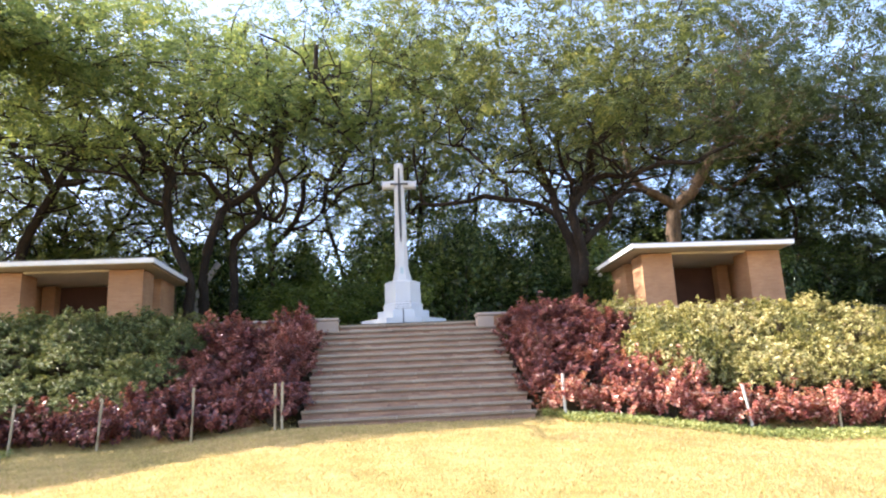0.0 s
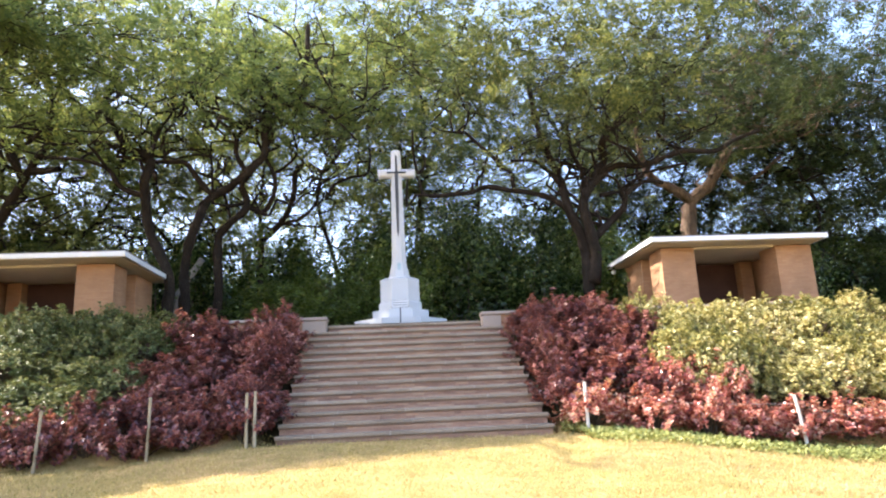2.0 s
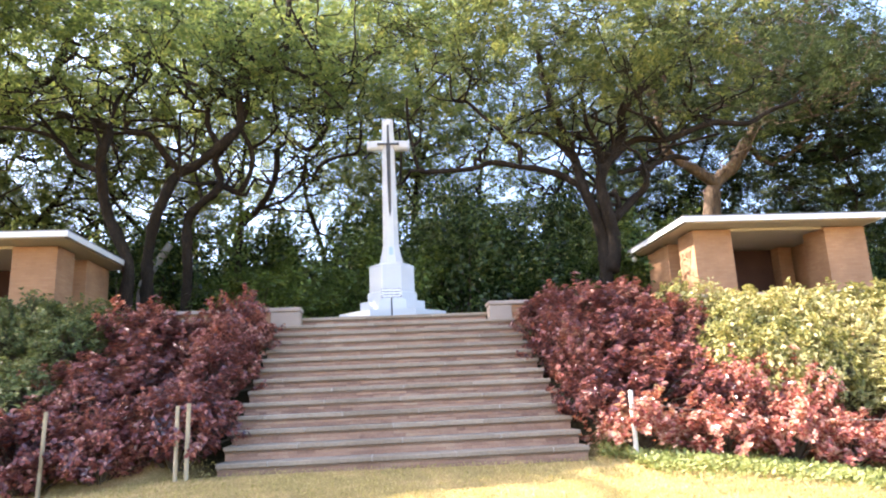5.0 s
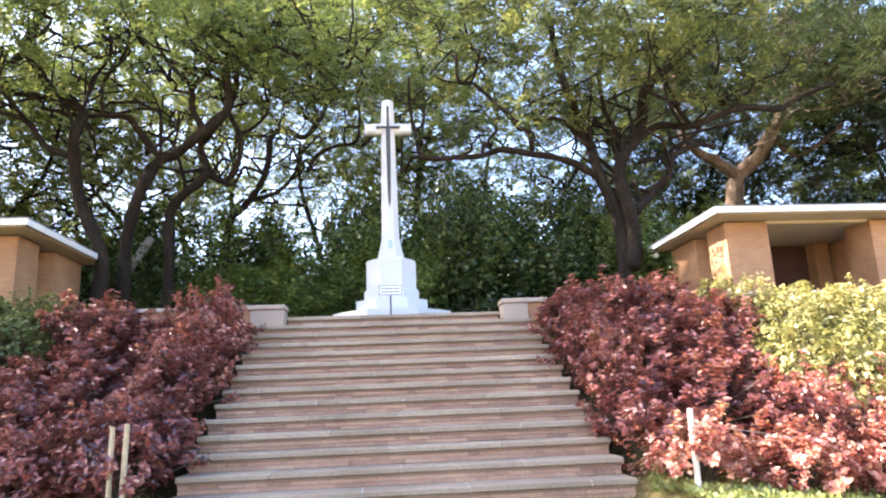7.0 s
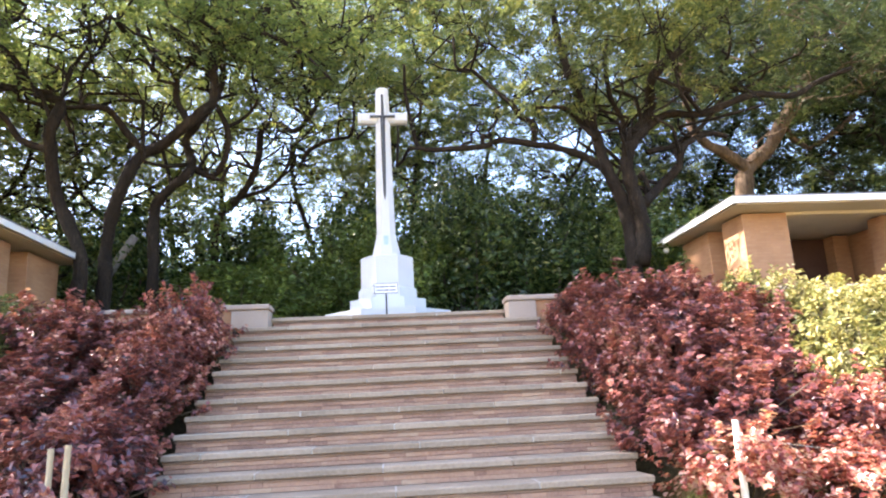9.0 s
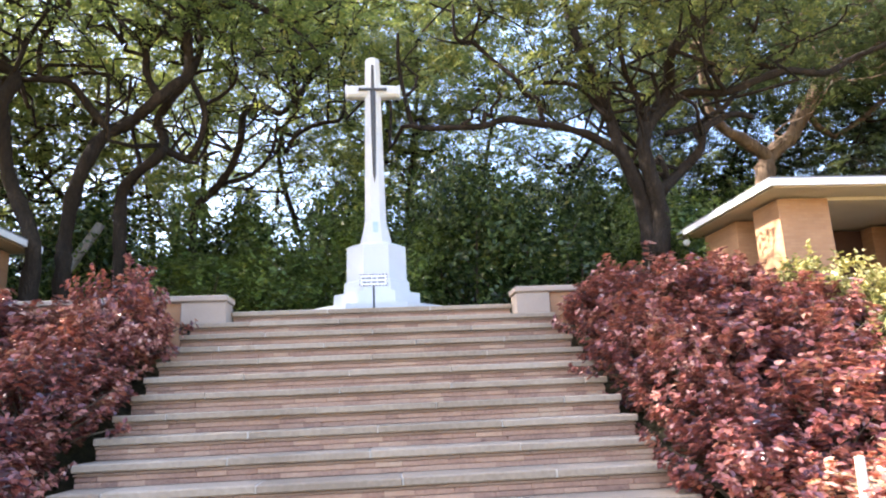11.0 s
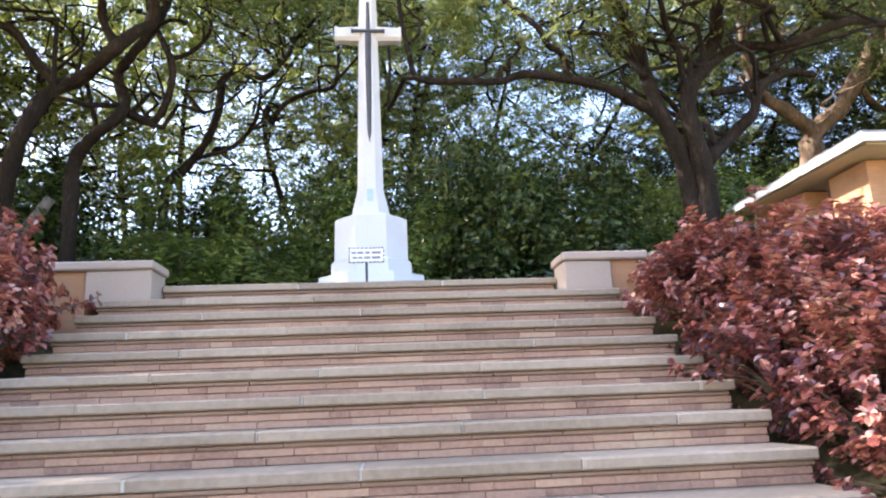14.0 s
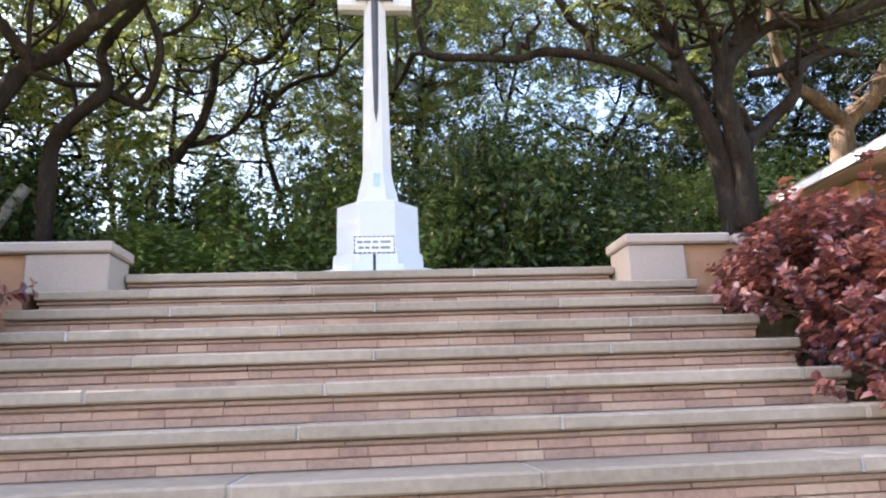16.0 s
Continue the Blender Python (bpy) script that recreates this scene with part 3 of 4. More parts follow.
def shrub_meshes(key, seed, shoots, leaves, leaf, wide, tall, rad, oval=True, droop=0.35, spread=0.24, ragged=0.09):
    """One shrub at the origin: stems from the root and whorls of leaves round each shoot. Returns the two meshes."""
    r = np.random.default_rng(seed)
    th = r.uniform(0, 2 * np.pi, shoots)
    el = np.arcsin(r.uniform(0.05, 1.0, shoots) ** 0.8)
    lump = 1 + 0.16 * np.sin(3 * th + seed) + r.normal(0, ragged, shoots)
    tips = np.stack([rad * lump * np.cos(el) * np.cos(th), rad * lump * np.cos(el) * np.sin(th), 0.12 + (tall - 0.12) * lump * np.sin(el)], 1)
    verts, faces = [], []
    for i in range(0, shoots, 2):
        t = tips[i]
        tube(verts, faces, [Vector((t[0] * 0.12, t[1] * 0.12, -0.12)), Vector((t[0] * 0.5, t[1] * 0.5, t[2] * 0.55)), Vector(t)], 0.014, 0.004, 4)
    sm = bpy.data.meshes.new("stems")
    sm.from_pydata(verts, [], faces)
    out = unit(tips * np.array((1, 1, 0.8)) + np.array((0, 0, 0.35)))
    B, D, N, L = [], [], [], []
    for j in range(leaves):
        back = r.uniform(0, 1, shoots) ** 1.4
        p = tips - out * (back * spread)[:, None] + r.normal(0, 0.02, tips.shape)
        side = unit(np.cross(out, r.normal(0, 1, tips.shape)))
        d = unit(side + out * r.uniform(0.1, 0.9, (shoots, 1)) - np.array((0, 0, droop)) * r.uniform(0.4, 1.4, (shoots, 1)))
        n = unit(out * 0.8 + np.array((0, 0, 0.7)) + r.normal(0, 0.35, tips.shape))
        B.append(p)
        D.append(d)
        N.append(n)
        L.append(leaf * r.uniform(0.55, 1.25, shoots))
    L = np.concatenate(L)
    v, f = leaf_mesh(np.concatenate(B), np.concatenate(D), np.concatenate(N), L, L * wide, 0.22, oval)
    lm = bpy.data.meshes.new("leaves")
    lm.from_pydata(v.tolist(), [], f.tolist())
    LEAFY[key] = (sm, lm)


for i in range(3):
    shrub_meshes(("red", i), 11 + i, 170, 22, 0.092, 0.72, 1.02, 0.80, droop=0.16, spread=0.30, ragged=0.16)
    shrub_meshes(("green", i), 31 + i, 330, 12, 0.086, 0.58, 0.98, 0.95, oval=True, droop=0.02, spread=0.2)


def shrub(key, material, x, y, size, tall, label, group, turn):
    s = thing("shrub", label, "shrub", group, at=(x, y, ground_z(x, y) - 0.02))
    s.rotation_euler = (0, 0, turn)
    s.scale = (size, size, tall)
    sm, lm = LEAFY[key]
    link("stemwork", sm, M_stem, s)["kind"] = "stuff"
    if not lm.materials:
        lm.materials.append(None)
    lv = link("foliage", lm, None, s)
    lv.material_slots[0].link = "OBJECT"
    lv.material_slots[0].material = material
    lv["kind"] = "stuff"
    return s


rs = random.Random(3)


def plant(kind, material, x0, x1, y0, y1, step, size, tall, label, group, inside=lambda x, y: True, lower=lambda x, y: 1.0):
    y = y0
    row = 0
    while y <= y1 + 0.01:
        x = x0 + (0.5 * step if row % 2 and x1 - x0 > step else 0)
        while x <= x1 + 0.01:
            px, py = x + rs.uniform(-0.16, 0.16), y + rs.uniform(-0.16, 0.16)
            if inside(px, py):
                shrub((kind, rs.randrange(3)), material, px, py, size * rs.uniform(0.9, 1.12), tall * rs.uniform(0.85, 1.15) * lower(px, py), label, group, rs.uniform(0, 6.28))
            x += step
        y += step * 0.85
        row += 1


def taller_back(x, y):
    """Along the terrace wall the shrubs are left to grow over the coping."""
    return 1.0 + 0.45 * smoothstep(11.2, 12.2, y)


def bound_right(y):
    return 4.65 + 0.12 * (y - 8.4)


def bound_left(y):
    return -5.2 - 0.22 * max(0, 10.3 - y)


plant("red", L_red, 2.78, 2.81, 8.86, 12.46, 0.66, 0.70, 0.60, "dense copper-red shrub leaning over the step ends", "copper-red shrubs")
plant("red", L_red, 3.56, 5.89, 9.00, 12.50, 0.95, 0.92, 0.66, "dense copper-red shrub with purple leaves beside the steps", "copper-red shrubs", lambda x, y: x < bound_right(y))
plant("red", L_red_sun, 2.99, 11.88, 8.19, 8.24, 0.95, 0.72, 0.70, "low copper-red shrub coloured rose for sunlight behind the stake fence", "rose-red shrubs")
plant("red", L_red_sun, 4.66, 5.89, 8.90, 9.28, 0.95, 0.80, 0.78, "copper-red shrub coloured rose for sunlight on the bank", "rose-red shrubs")
plant("green", L_hedge_sun, 5.22, 13.68, 9.38, 12.69, 1.0, 0.95, 0.87, "clipped hedge shrub coloured yellow-green for sunlight below the shelter", "yellow-green shrubs", lambda x, y: x > bound_right(y) + 0.4, lambda x, y: 1.18 - 0.065 * (x - 5))
plant("red", L_red, -3.06, -3.04, 8.67, 12.46, 0.66, 0.72, 0.58, "shaded copper-red shrub leaning over the step ends", "copper-red shrubs", lower=taller_back)
plant("red", L_red, -6.84, -3.70, 8.52, 12.50, 0.95, 0.92, 0.60, "shaded copper-red shrub beside the steps", "copper-red shrubs", lambda x, y: x > bound_left(y), taller_back)
plant("red", L_red, -9.97, -2.94, 8.24, 8.33, 0.85, 0.74, 0.76, "low copper-red shrub behind the stake fence", "copper-red shrubs")
plant("green", L_hedge, -14.15, -4.75, 9.09, 12.50, 1.0, 0.95, 0.56, "hedge shrub coloured dark green for shade below the shelter", "green hedge shrubs", lambda x, y: x < bound_left(y) - 0.1, taller_back)

# ---- stake fence ----
STAKES = [(-2.87, 7.72, 0.87, 0.0, 0), (-2.74, 7.70, 0.89, 0.5, 0), (-4.43, 7.74, 1.00, 1.5, 0), (-6.14, 7.72, 0.95, 4.0, 0), (-7.71, 7.72, 0.89, 4.0, 0),
          (2.75, 7.72, 0.85, 0.5, 1), (6.58, 7.75, 0.93, -8.0, 1), (8.41, 7.77, 0.72, 2.0, 0)]
tops = []
for x, y, h, lean, pale in STAKES:
    st = thing("fence_stake", "pale weathered wooden fence stake" if pale else "thin brown bamboo fence stake", "fence stake", "fence stakes", at=(x, y, ground_z(x, y)))
    vs, fs = [], []
    dx = math.tan(radians(lean)) * h
    rr = random.Random(int(x * 100))
    tube(vs, fs, [Vector((dx * f + rr.uniform(-0.004, 0.004), 0, -0.15 + (h + 0.15) * f)) for f in (0, 0.25, 0.5, 0.75, 1.0)], 0.032 if pale else 0.027, 0.028 if pale else 0.024, 9, rr, 0.05)
    raw("pole", vs, fs, M_postwhite if pale else M_post, st)
    tops.append((x, y, ground_z(x, y) + h, dx))
for order in ([5, 6, 7],):
    for a, b in zip(order, order[1:]):
        p, q = tops[a], tops[b]
        pa, pb = Vector((p[0] + p[3] * 0.85, p[1] - 0.03, p[2] - 0.14)), Vector((q[0] + q[3] * 0.85, q[1] - 0.03, q[2] - 0.14))
        vs, fs = [], []
        tube(vs, fs, [pa.lerp(pb, i / 8) - Vector((0, 0, 0.10 * math.sin(math.pi * i / 8))) for i in range(9)], 0.003, 0.003, 5)
        tagged(raw("fence_string", vs, fs, M_string), "thin sagging twine between fence stakes", "string", "fence strings")

# ---- trees ----


def grow(rng, start, end, wiggle, n=7):
    """A winding path from start to end."""
    a, b = Vector(start), Vector(end)
    d = (b - a).length
    pts = [a.lerp(b, i / n) + (Vector((rng.gauss(0, 1), rng.gauss(0, 1), rng.gauss(0, 0.7))) * wiggle * d * (0.5 if i < n else 0) * (1 if i else 0)) for i in range(n + 1)]
    return smooth_path(pts, 2)


def tree(label, limbs, radii, clusters, bark, leafmat, seed, crown_r=1.25, fronds=46, frond_len=0.5, base=None, category="tree"):
    """A tree: its main limbs, twigs to each leaf cluster and the crown."""
    rng = random.Random(seed)
    nr = np.random.default_rng(seed)
    root = Vector(base or limbs[0][0])
    gz = ground_z(root.x, root.y)
    tr = thing("tree", label, category, "trees on the terrace", at=(root.x, root.y, gz))
    pts = []
    for i, (limb, rad) in enumerate(zip(limbs, radii)):
        way = [Vector(p) for p in limb]
        if i == 0:
            way = [Vector((root.x, root.y, gz - 0.3))] + ([way[0].lerp(Vector((root.x, root.y, gz)), 0.5)] if way[0].z > gz + 1.0 else []) + way
        path = smooth_path(way, 5)
        vs, fs = [], []
        tube(vs, fs, [p - tr.location for p in path], rad[0] * 0.92, rad[1], 11, rng, 0.11, 0.5 if i == 0 else 0.0)
        raw("trunk" if i == 0 else "limb", vs, fs, bark, tr, smooth=True)
        for j in range(0, len(path)):
            pts.append((path[j], rad[0] + (rad[1] - rad[0]) * j / len(path), i == 0 and j < len(path) * 0.45))
    for i in range(2 if len(limbs) == 1 else 5 * len(limbs)):
        o = rng.choice([p for p in pts if not p[2]])
        out = Vector((rng.gauss(0, 1.5), rng.gauss(-0.4, 1.3), rng.uniform(0.9, 2.6))) * rng.uniform(0.8, 1.5)
        path = grow(rng, o[0], o[0] + out, 0.24, 6)
        r = min(o[1] * 0.75, rng.uniform(0.035, 0.085))
        vs, fs = [], []
        tube(vs, fs, [p - tr.location for p in path], r, r * 0.4, 8, rng, 0.06)
        raw("limb", vs, fs, bark, tr, smooth=True)
        pts += [(p, r * (1 - 0.6 * j / len(path)), False) for j, p in enumerate(path)]
    free = [p for p in pts if not p[2]]
    vs, fs = [], []
    for c in clusters:
        c = Vector(c)
        near = min(free, key=lambda p: (p[0] - c).length + 1.2 * max(0, p[0].z - c.z + 0.2))
        path = grow(rng, near[0], c - Vector((0, 0, 0.1)), 0.19)
        d = (near[0] - c).length
        r = min(near[1] * 0.75, 0.028 + 0.016 * d)
        tube(vs, fs, [p - tr.location for p in path], r, 0.012, 6)
        for k in range(2):
            m = path[rng.randrange(len(path) // 2, len(path) - 1)]
            e = c + Vector((rng.gauss(0, 0.7), rng.gauss(0, 0.7), rng.gauss(0, 0.25)))
            tube(vs, fs, [p - tr.location for p in grow(rng, m, e, 0.14, 4)], 0.016, 0.006, 4)
        if rng.random() < 0.5:
            free.append((path[len(path) * 2 // 3], r * 0.7, False))
    br = raw("branchwork", vs, fs, bark, tr, smooth=True)
    br["kind"] = "stuff"
    C = np.array(clusters)
    n = len(C)
    idx = np.repeat(np.arange(n), fronds)
    size = nr.uniform(0.7, 1.35, n)[idx] * crown_r
    th, rr = nr.uniform(0, 2 * np.pi, len(idx)), np.sqrt(nr.uniform(0, 1, len(idx)))
    off = np.stack([np.cos(th) * rr * size, np.sin(th) * rr * size, (0.30 * (1 - rr * rr) + nr.normal(0, 0.13, len(idx))) * size], 1)
    base_p = C[idx] + off - np.array(tr.location)
    d = unit(np.stack([np.cos(th), np.sin(th), nr.uniform(-0.45, 0.25, len(idx))], 1) + nr.normal(0, 0.35, (len(idx), 3)))
    nn = unit(np.array((0, 0, 1.0)) + nr.normal(0, 0.3, (len(idx), 3)))
    v, f = frond_mesh(base_p, d, nn, frond_len * nr.uniform(0.65, 1.25, len(idx)), nr, 5)
    cr = raw("crown", v, f, leafmat, tr)
    cr["kind"] = "stuff"
    return tr


def scatter(seed, count, lo, hi, apart=1.0, keep=lambda p: True):
    """Cluster centres in a box, no two too close."""
    r = random.Random(seed)
    out = []
    tries = 0
    while len(out) < count and tries < count * 60:
        tries += 1
        p = tuple(r.uniform(a, b) for a, b in zip(lo, hi))
        if keep(p) and shades(p) and all((Vector(p) - Vector(q)).length > apart for q in out):
            out.append(p)
    return out


def shades(p):
    """Whether a cluster's shadow falls on the shaded side of the canopy's edge: the steps and the bank beside them, not the lawn."""
    d = (p[2] - 1.3) / math.tan(SUN_EL)
    x, y = p[0] - math.sin(SUN_AZ) * d, p[1] - math.cos(SUN_AZ) * d
    if y < -6.5 or x > 14 or x < -11.5:
        return True
    if -11.0 < x < -4.9 and 6.9 < y < 11.0:      # a gap in the canopy lets the sun on the hedge
        return False
    edge = 7.8 + 0.95 * (x - 2.5) if x > 2.5 else 7.8 - 0.40 * (2.5 - x)
    return y > edge + 1.7


tree("large spreading tree with dark winding limbs and feathery leaves",
     [[(6.71, 20.00, 4.62), (6.78, 20.22, 5.68), (6.54, 19.94, 6.49), (6.20, 19.80, 7.18), (6.11, 20.11, 8.07), (6.04, 20.18, 8.57), (5.63, 19.85, 9.35), (5.30, 19.86, 10.48), (5.19, 20.19, 11.67), (5.10, 20.09, 12.80)],
      [(6.84, 19.80, 4.58), (7.08, 20.02, 5.62), (6.84, 19.74, 6.56), (6.67, 19.60, 7.54), (7.23, 19.91, 8.51), (7.70, 19.98, 9.26), (7.53, 19.05, 9.86), (9.10, 19.01, 11.22), (10.90, 19.29, 12.70), (12.10, 19.14, 13.73)],
      [(6.22, 20.00, 7.38), (5.57, 20.10, 7.88), (4.74, 19.70, 7.98), (3.97, 19.44, 8.00), (3.18, 19.63, 8.21), (2.60, 19.58, 8.01), (1.72, 19.13, 7.79), (0.85, 19.02, 7.78), (0.66, 19.23, 8.45), (0.49, 19.01, 9.36), (0.47, 18.59, 10.00)],
      [(6.00, 20.00, 8.33), (5.54, 20.12, 9.01), (5.00, 19.74, 9.22), (4.07, 19.50, 9.14)],
      [(4.20, 20.00, 8.34), (4.15, 20.12, 8.94), (3.75, 19.74, 8.96), (3.44, 19.50, 9.29), (3.01, 19.71, 9.82), (2.46, 19.68, 10.35), (1.96, 19.25, 10.25), (1.91, 19.16, 11.13)],
      [(7.09, 19.90, 6.32), (7.83, 20.07, 6.96), (8.20, 19.74, 7.36), (8.33, 19.55, 7.88), (9.24, 19.81, 8.38), (9.85, 19.83, 8.30)],
      [(7.05, 19.80, 8.23), (8.10, 19.92, 9.03), (9.03, 19.54, 8.88), (10.46, 19.30, 9.34), (11.83, 19.51, 9.41), (12.67, 19.48, 9.83), (13.47, 19.05, 10.04)],
      [(6.80, 20.00, 7.94), (6.88, 20.12, 8.93), (6.47, 19.74, 9.45), (6.29, 19.50, 10.43), (6.59, 19.71, 11.54)],
      [(7.38, 19.80, 7.85), (8.43, 19.92, 8.09), (8.94, 19.54, 8.26)]],
     [(0.27, 0.09), (0.25, 0.10), (0.13, 0.04), (0.11, 0.05), (0.09, 0.04), (0.17, 0.07), (0.14, 0.07), (0.10, 0.05), (0.10, 0.05)],
     scatter(1, 120, (-0.5, 14.3, 9.3), (11.9, 21.9, 15.4), 1.15, lambda p: p[0] < 10.5 and p[2] > 9.5 + 0.05 * (p[0] - 5) ** 2 * 0.4 and not (p[0] < 3 and p[2] < 10)) + [(2.47, 18.46, 8.44), (4.08, 19.10, 8.77), (8.74, 18.97, 9.34), (10.92, 18.55, 9.88)],
     M_bark, L_lit, 101, fronds=30)
# the shade in this crown is in its leaf colour
tree("tree with pale peeling bark forking above the shelter roof",
     [[(13.21, 25.23, 8.25), (13.49, 25.17, 9.20), (14.25, 24.93, 9.85), (15.20, 24.73, 11.36), (16.05, 24.45, 12.67), (16.53, 24.15, 14.17)],
      [(13.49, 25.17, 9.10), (12.35, 24.75, 9.65), (11.49, 24.36, 9.90), (10.83, 23.92, 10.63), (10.45, 23.34, 12.12)]],
     [(0.42, 0.16), (0.26, 0.10)],
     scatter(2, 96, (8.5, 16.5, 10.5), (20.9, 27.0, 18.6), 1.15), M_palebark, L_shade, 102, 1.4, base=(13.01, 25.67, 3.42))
tree("spreading tree with thick curving limbs in shade",
     [[(-7.68, 20.50, 4.82), (-7.78, 20.72, 5.55), (-7.53, 20.44, 6.73), (-7.22, 20.30, 7.46), (-7.01, 20.61, 8.24), (-6.39, 20.68, 8.64), (-5.82, 20.35, 8.94), (-5.31, 20.36, 9.47), (-4.99, 20.69, 10.08), (-5.08, 20.59, 11.32), (-4.84, 20.29, 11.51), (-4.31, 20.47, 11.84), (-3.66, 20.72, 12.28), (-3.45, 20.48, 13.24), (-3.35, 20.29, 15.16)],
      [(-5.64, 20.50, 9.27), (-6.03, 20.62, 9.99), (-5.97, 20.24, 10.49), (-6.27, 20.00, 10.81), (-6.80, 20.21, 11.49), (-7.33, 20.18, 12.50)],
      [(-6.84, 20.50, 8.37), (-7.41, 20.62, 9.07), (-7.75, 20.24, 9.54), (-8.22, 20.00, 9.51), (-9.12, 20.21, 9.63), (-10.16, 20.18, 9.83)],
      [(-8.46, 20.20, 9.61), (-8.58, 20.32, 10.68), (-7.89, 19.94, 11.38), (-7.64, 19.70, 12.16)],
      [(-3.59, 20.30, 11.94), (-2.81, 20.42, 11.62), (-2.07, 20.04, 10.85), (-1.54, 19.80, 10.16)]],
     [(0.21, 0.10), (0.11, 0.05), (0.12, 0.05), (0.07, 0.04), (0.08, 0.03)],
     scatter(3, 56, (-10.9, 14.7, 10.4), (-0.9, 21.3, 15.9), 1.1) + scatter(45, 26, (-14.0, 18.5, 15.0), (-5.0, 25.0, 20.0), 1.1) + scatter(33, 46, (-11.4, 10.6, 9.7), (-2.8, 14.8, 13.6), 1.0), M_bark, L_frond, 103, fronds=22)
tree("tree with twisted forking limbs in shade",
     [[(-6.77, 21.50, 5.43), (-6.88, 21.72, 6.99), (-6.46, 21.44, 7.50), (-5.87, 21.30, 7.96), (-5.83, 21.61, 8.49), (-6.04, 21.68, 9.16), (-5.68, 21.35, 9.49), (-5.14, 21.36, 10.31), (-4.98, 21.69, 11.50), (-5.22, 21.59, 12.47), (-5.63, 21.29, 13.67)],
      [(-5.80, 21.60, 8.25), (-5.25, 21.82, 8.09), (-4.83, 21.54, 8.61), (-4.75, 21.40, 9.35), (-5.19, 21.71, 10.32), (-5.52, 21.78, 11.20), (-5.31, 21.45, 12.04)],
      [(-4.81, 21.60, 9.57), (-4.36, 21.82, 9.96), (-3.93, 21.54, 10.40), (-4.07, 21.40, 11.33), (-3.87, 21.71, 12.57)],
      [(-6.38, 21.60, 7.68), (-6.66, 21.82, 8.58), (-6.88, 21.54, 9.27), (-7.63, 21.40, 9.60)]],
     [(0.20, 0.07), (0.12, 0.05), (0.06, 0.03), (0.07, 0.03)],
     scatter(4, 40, (-9.5, 18.5, 10.9), (-2.4, 24.2, 15.2), 1.2), M_bark, L_frond, 104, fronds=20)
tree("slender tree with long sinuous limbs reaching towards the cross",
     [[(-5.88, 25.00, 7.47), (-5.36, 25.22, 8.27), (-4.80, 24.94, 8.91), (-4.48, 24.80, 9.79), (-4.45, 25.11, 10.89), (-3.93, 25.18, 11.21), (-3.24, 24.85, 10.76), (-2.71, 24.86, 11.36), (-2.48, 25.19, 12.12), (-2.97, 25.09, 12.68), (-2.97, 24.79, 13.53), (-2.83, 24.97, 14.48), (-3.17, 25.22, 16.15)],
      [(-5.19, 25.20, 8.44), (-4.20, 25.42, 8.88), (-3.54, 25.14, 9.54), (-3.35, 25.00, 10.64)],
      [(-3.22, 26.00, 9.83), (-2.88, 26.22, 10.56), (-2.10, 25.94, 10.85), (-1.33, 25.80, 10.98), (-1.19, 26.11, 12.17), (-1.33, 26.18, 13.38), (-0.91, 25.85, 14.39), (-0.79, 25.86, 16.19)],
      [(-2.82, 24.50, 13.46), (-3.80, 24.72, 13.69), (-4.47, 24.44, 13.93), (-5.17, 24.30, 14.84)],
      [(-2.77, 24.50, 13.97), (-2.25, 24.72, 13.29), (-1.68, 24.44, 13.03), (-1.29, 24.30, 14.06), (-1.21, 24.61, 15.53)]],
     [(0.15, 0.06), (0.09, 0.04), (0.09, 0.04), (0.07, 0.03), (0.08, 0.03)],
     scatter(5, 60, (-5.7, 17.5, 10.8), (1.9, 25.1, 17.6), 1.2) + scatter(44, 42, (-9.0, 19.7, 13.9), (1.4, 25.9, 19.1), 1.1), M_bark, L_frond, 105, fronds=20)
tree("tall tree behind the shaded shelter",
     [[(-14.91, 21.33, 6.93), (-14.15, 20.86, 8.13), (-13.30, 20.48, 9.44), (-12.25, 19.99, 11.03), (-12.54, 19.51, 12.52)],
      [(-13.59, 20.60, 9.16), (-14.34, 20.39, 10.77), (-15.39, 20.09, 10.94), (-16.62, 19.74, 11.87)],
      [(-12.73, 20.23, 10.38), (-11.02, 20.60, 10.50), (-9.40, 20.63, 10.02), (-8.93, 20.70, 9.08)]],
     [(0.28, 0.08), (0.15, 0.06), (0.13, 0.05)],
     scatter(6, 95, (-19.0, 12.8, 8.9), (-8.1, 23.3, 16.9), 1.2), M_bark, L_frond, 106, fronds=28)
# the crown's nearer clusters, scatter 77, are unseen and added to shade the lawn
tree("leaning tree beside the shaded shelter",
     [[(-7.97, 19.60, 5.27), (-8.75, 19.82, 6.90), (-8.88, 19.54, 8.16), (-8.85, 19.40, 8.62), (-8.81, 19.71, 9.53), (-9.59, 19.78, 9.92), (-10.05, 19.45, 10.74), (-10.44, 19.46, 11.47), (-10.22, 19.79, 12.78), (-9.95, 19.69, 14.05)],
      [(-8.90, 19.60, 8.10), (-9.81, 19.82, 8.53), (-10.20, 19.54, 9.12), (-11.07, 19.40, 9.41), (-12.34, 19.71, 9.64)],
      [(-10.42, 19.60, 11.37), (-11.13, 19.82, 11.03), (-11.90, 19.54, 10.71)],
      [(-8.77, 19.60, 9.48), (-8.61, 19.82, 10.57), (-8.07, 19.54, 11.34), (-8.32, 19.40, 12.36)]],
     [(0.21, 0.10), (0.11, 0.05), (0.13, 0.06), (0.07, 0.03)],
     scatter(7, 55, (-19.9, 10.6, 8.7), (-10.0, 19.6, 13.8), 1.1) + scatter(77, 110, (-19.9, 4.0, 8.1), (-10.9, 11.6, 11.4), 0.85), M_bark, L_frond, 107, fronds=28)

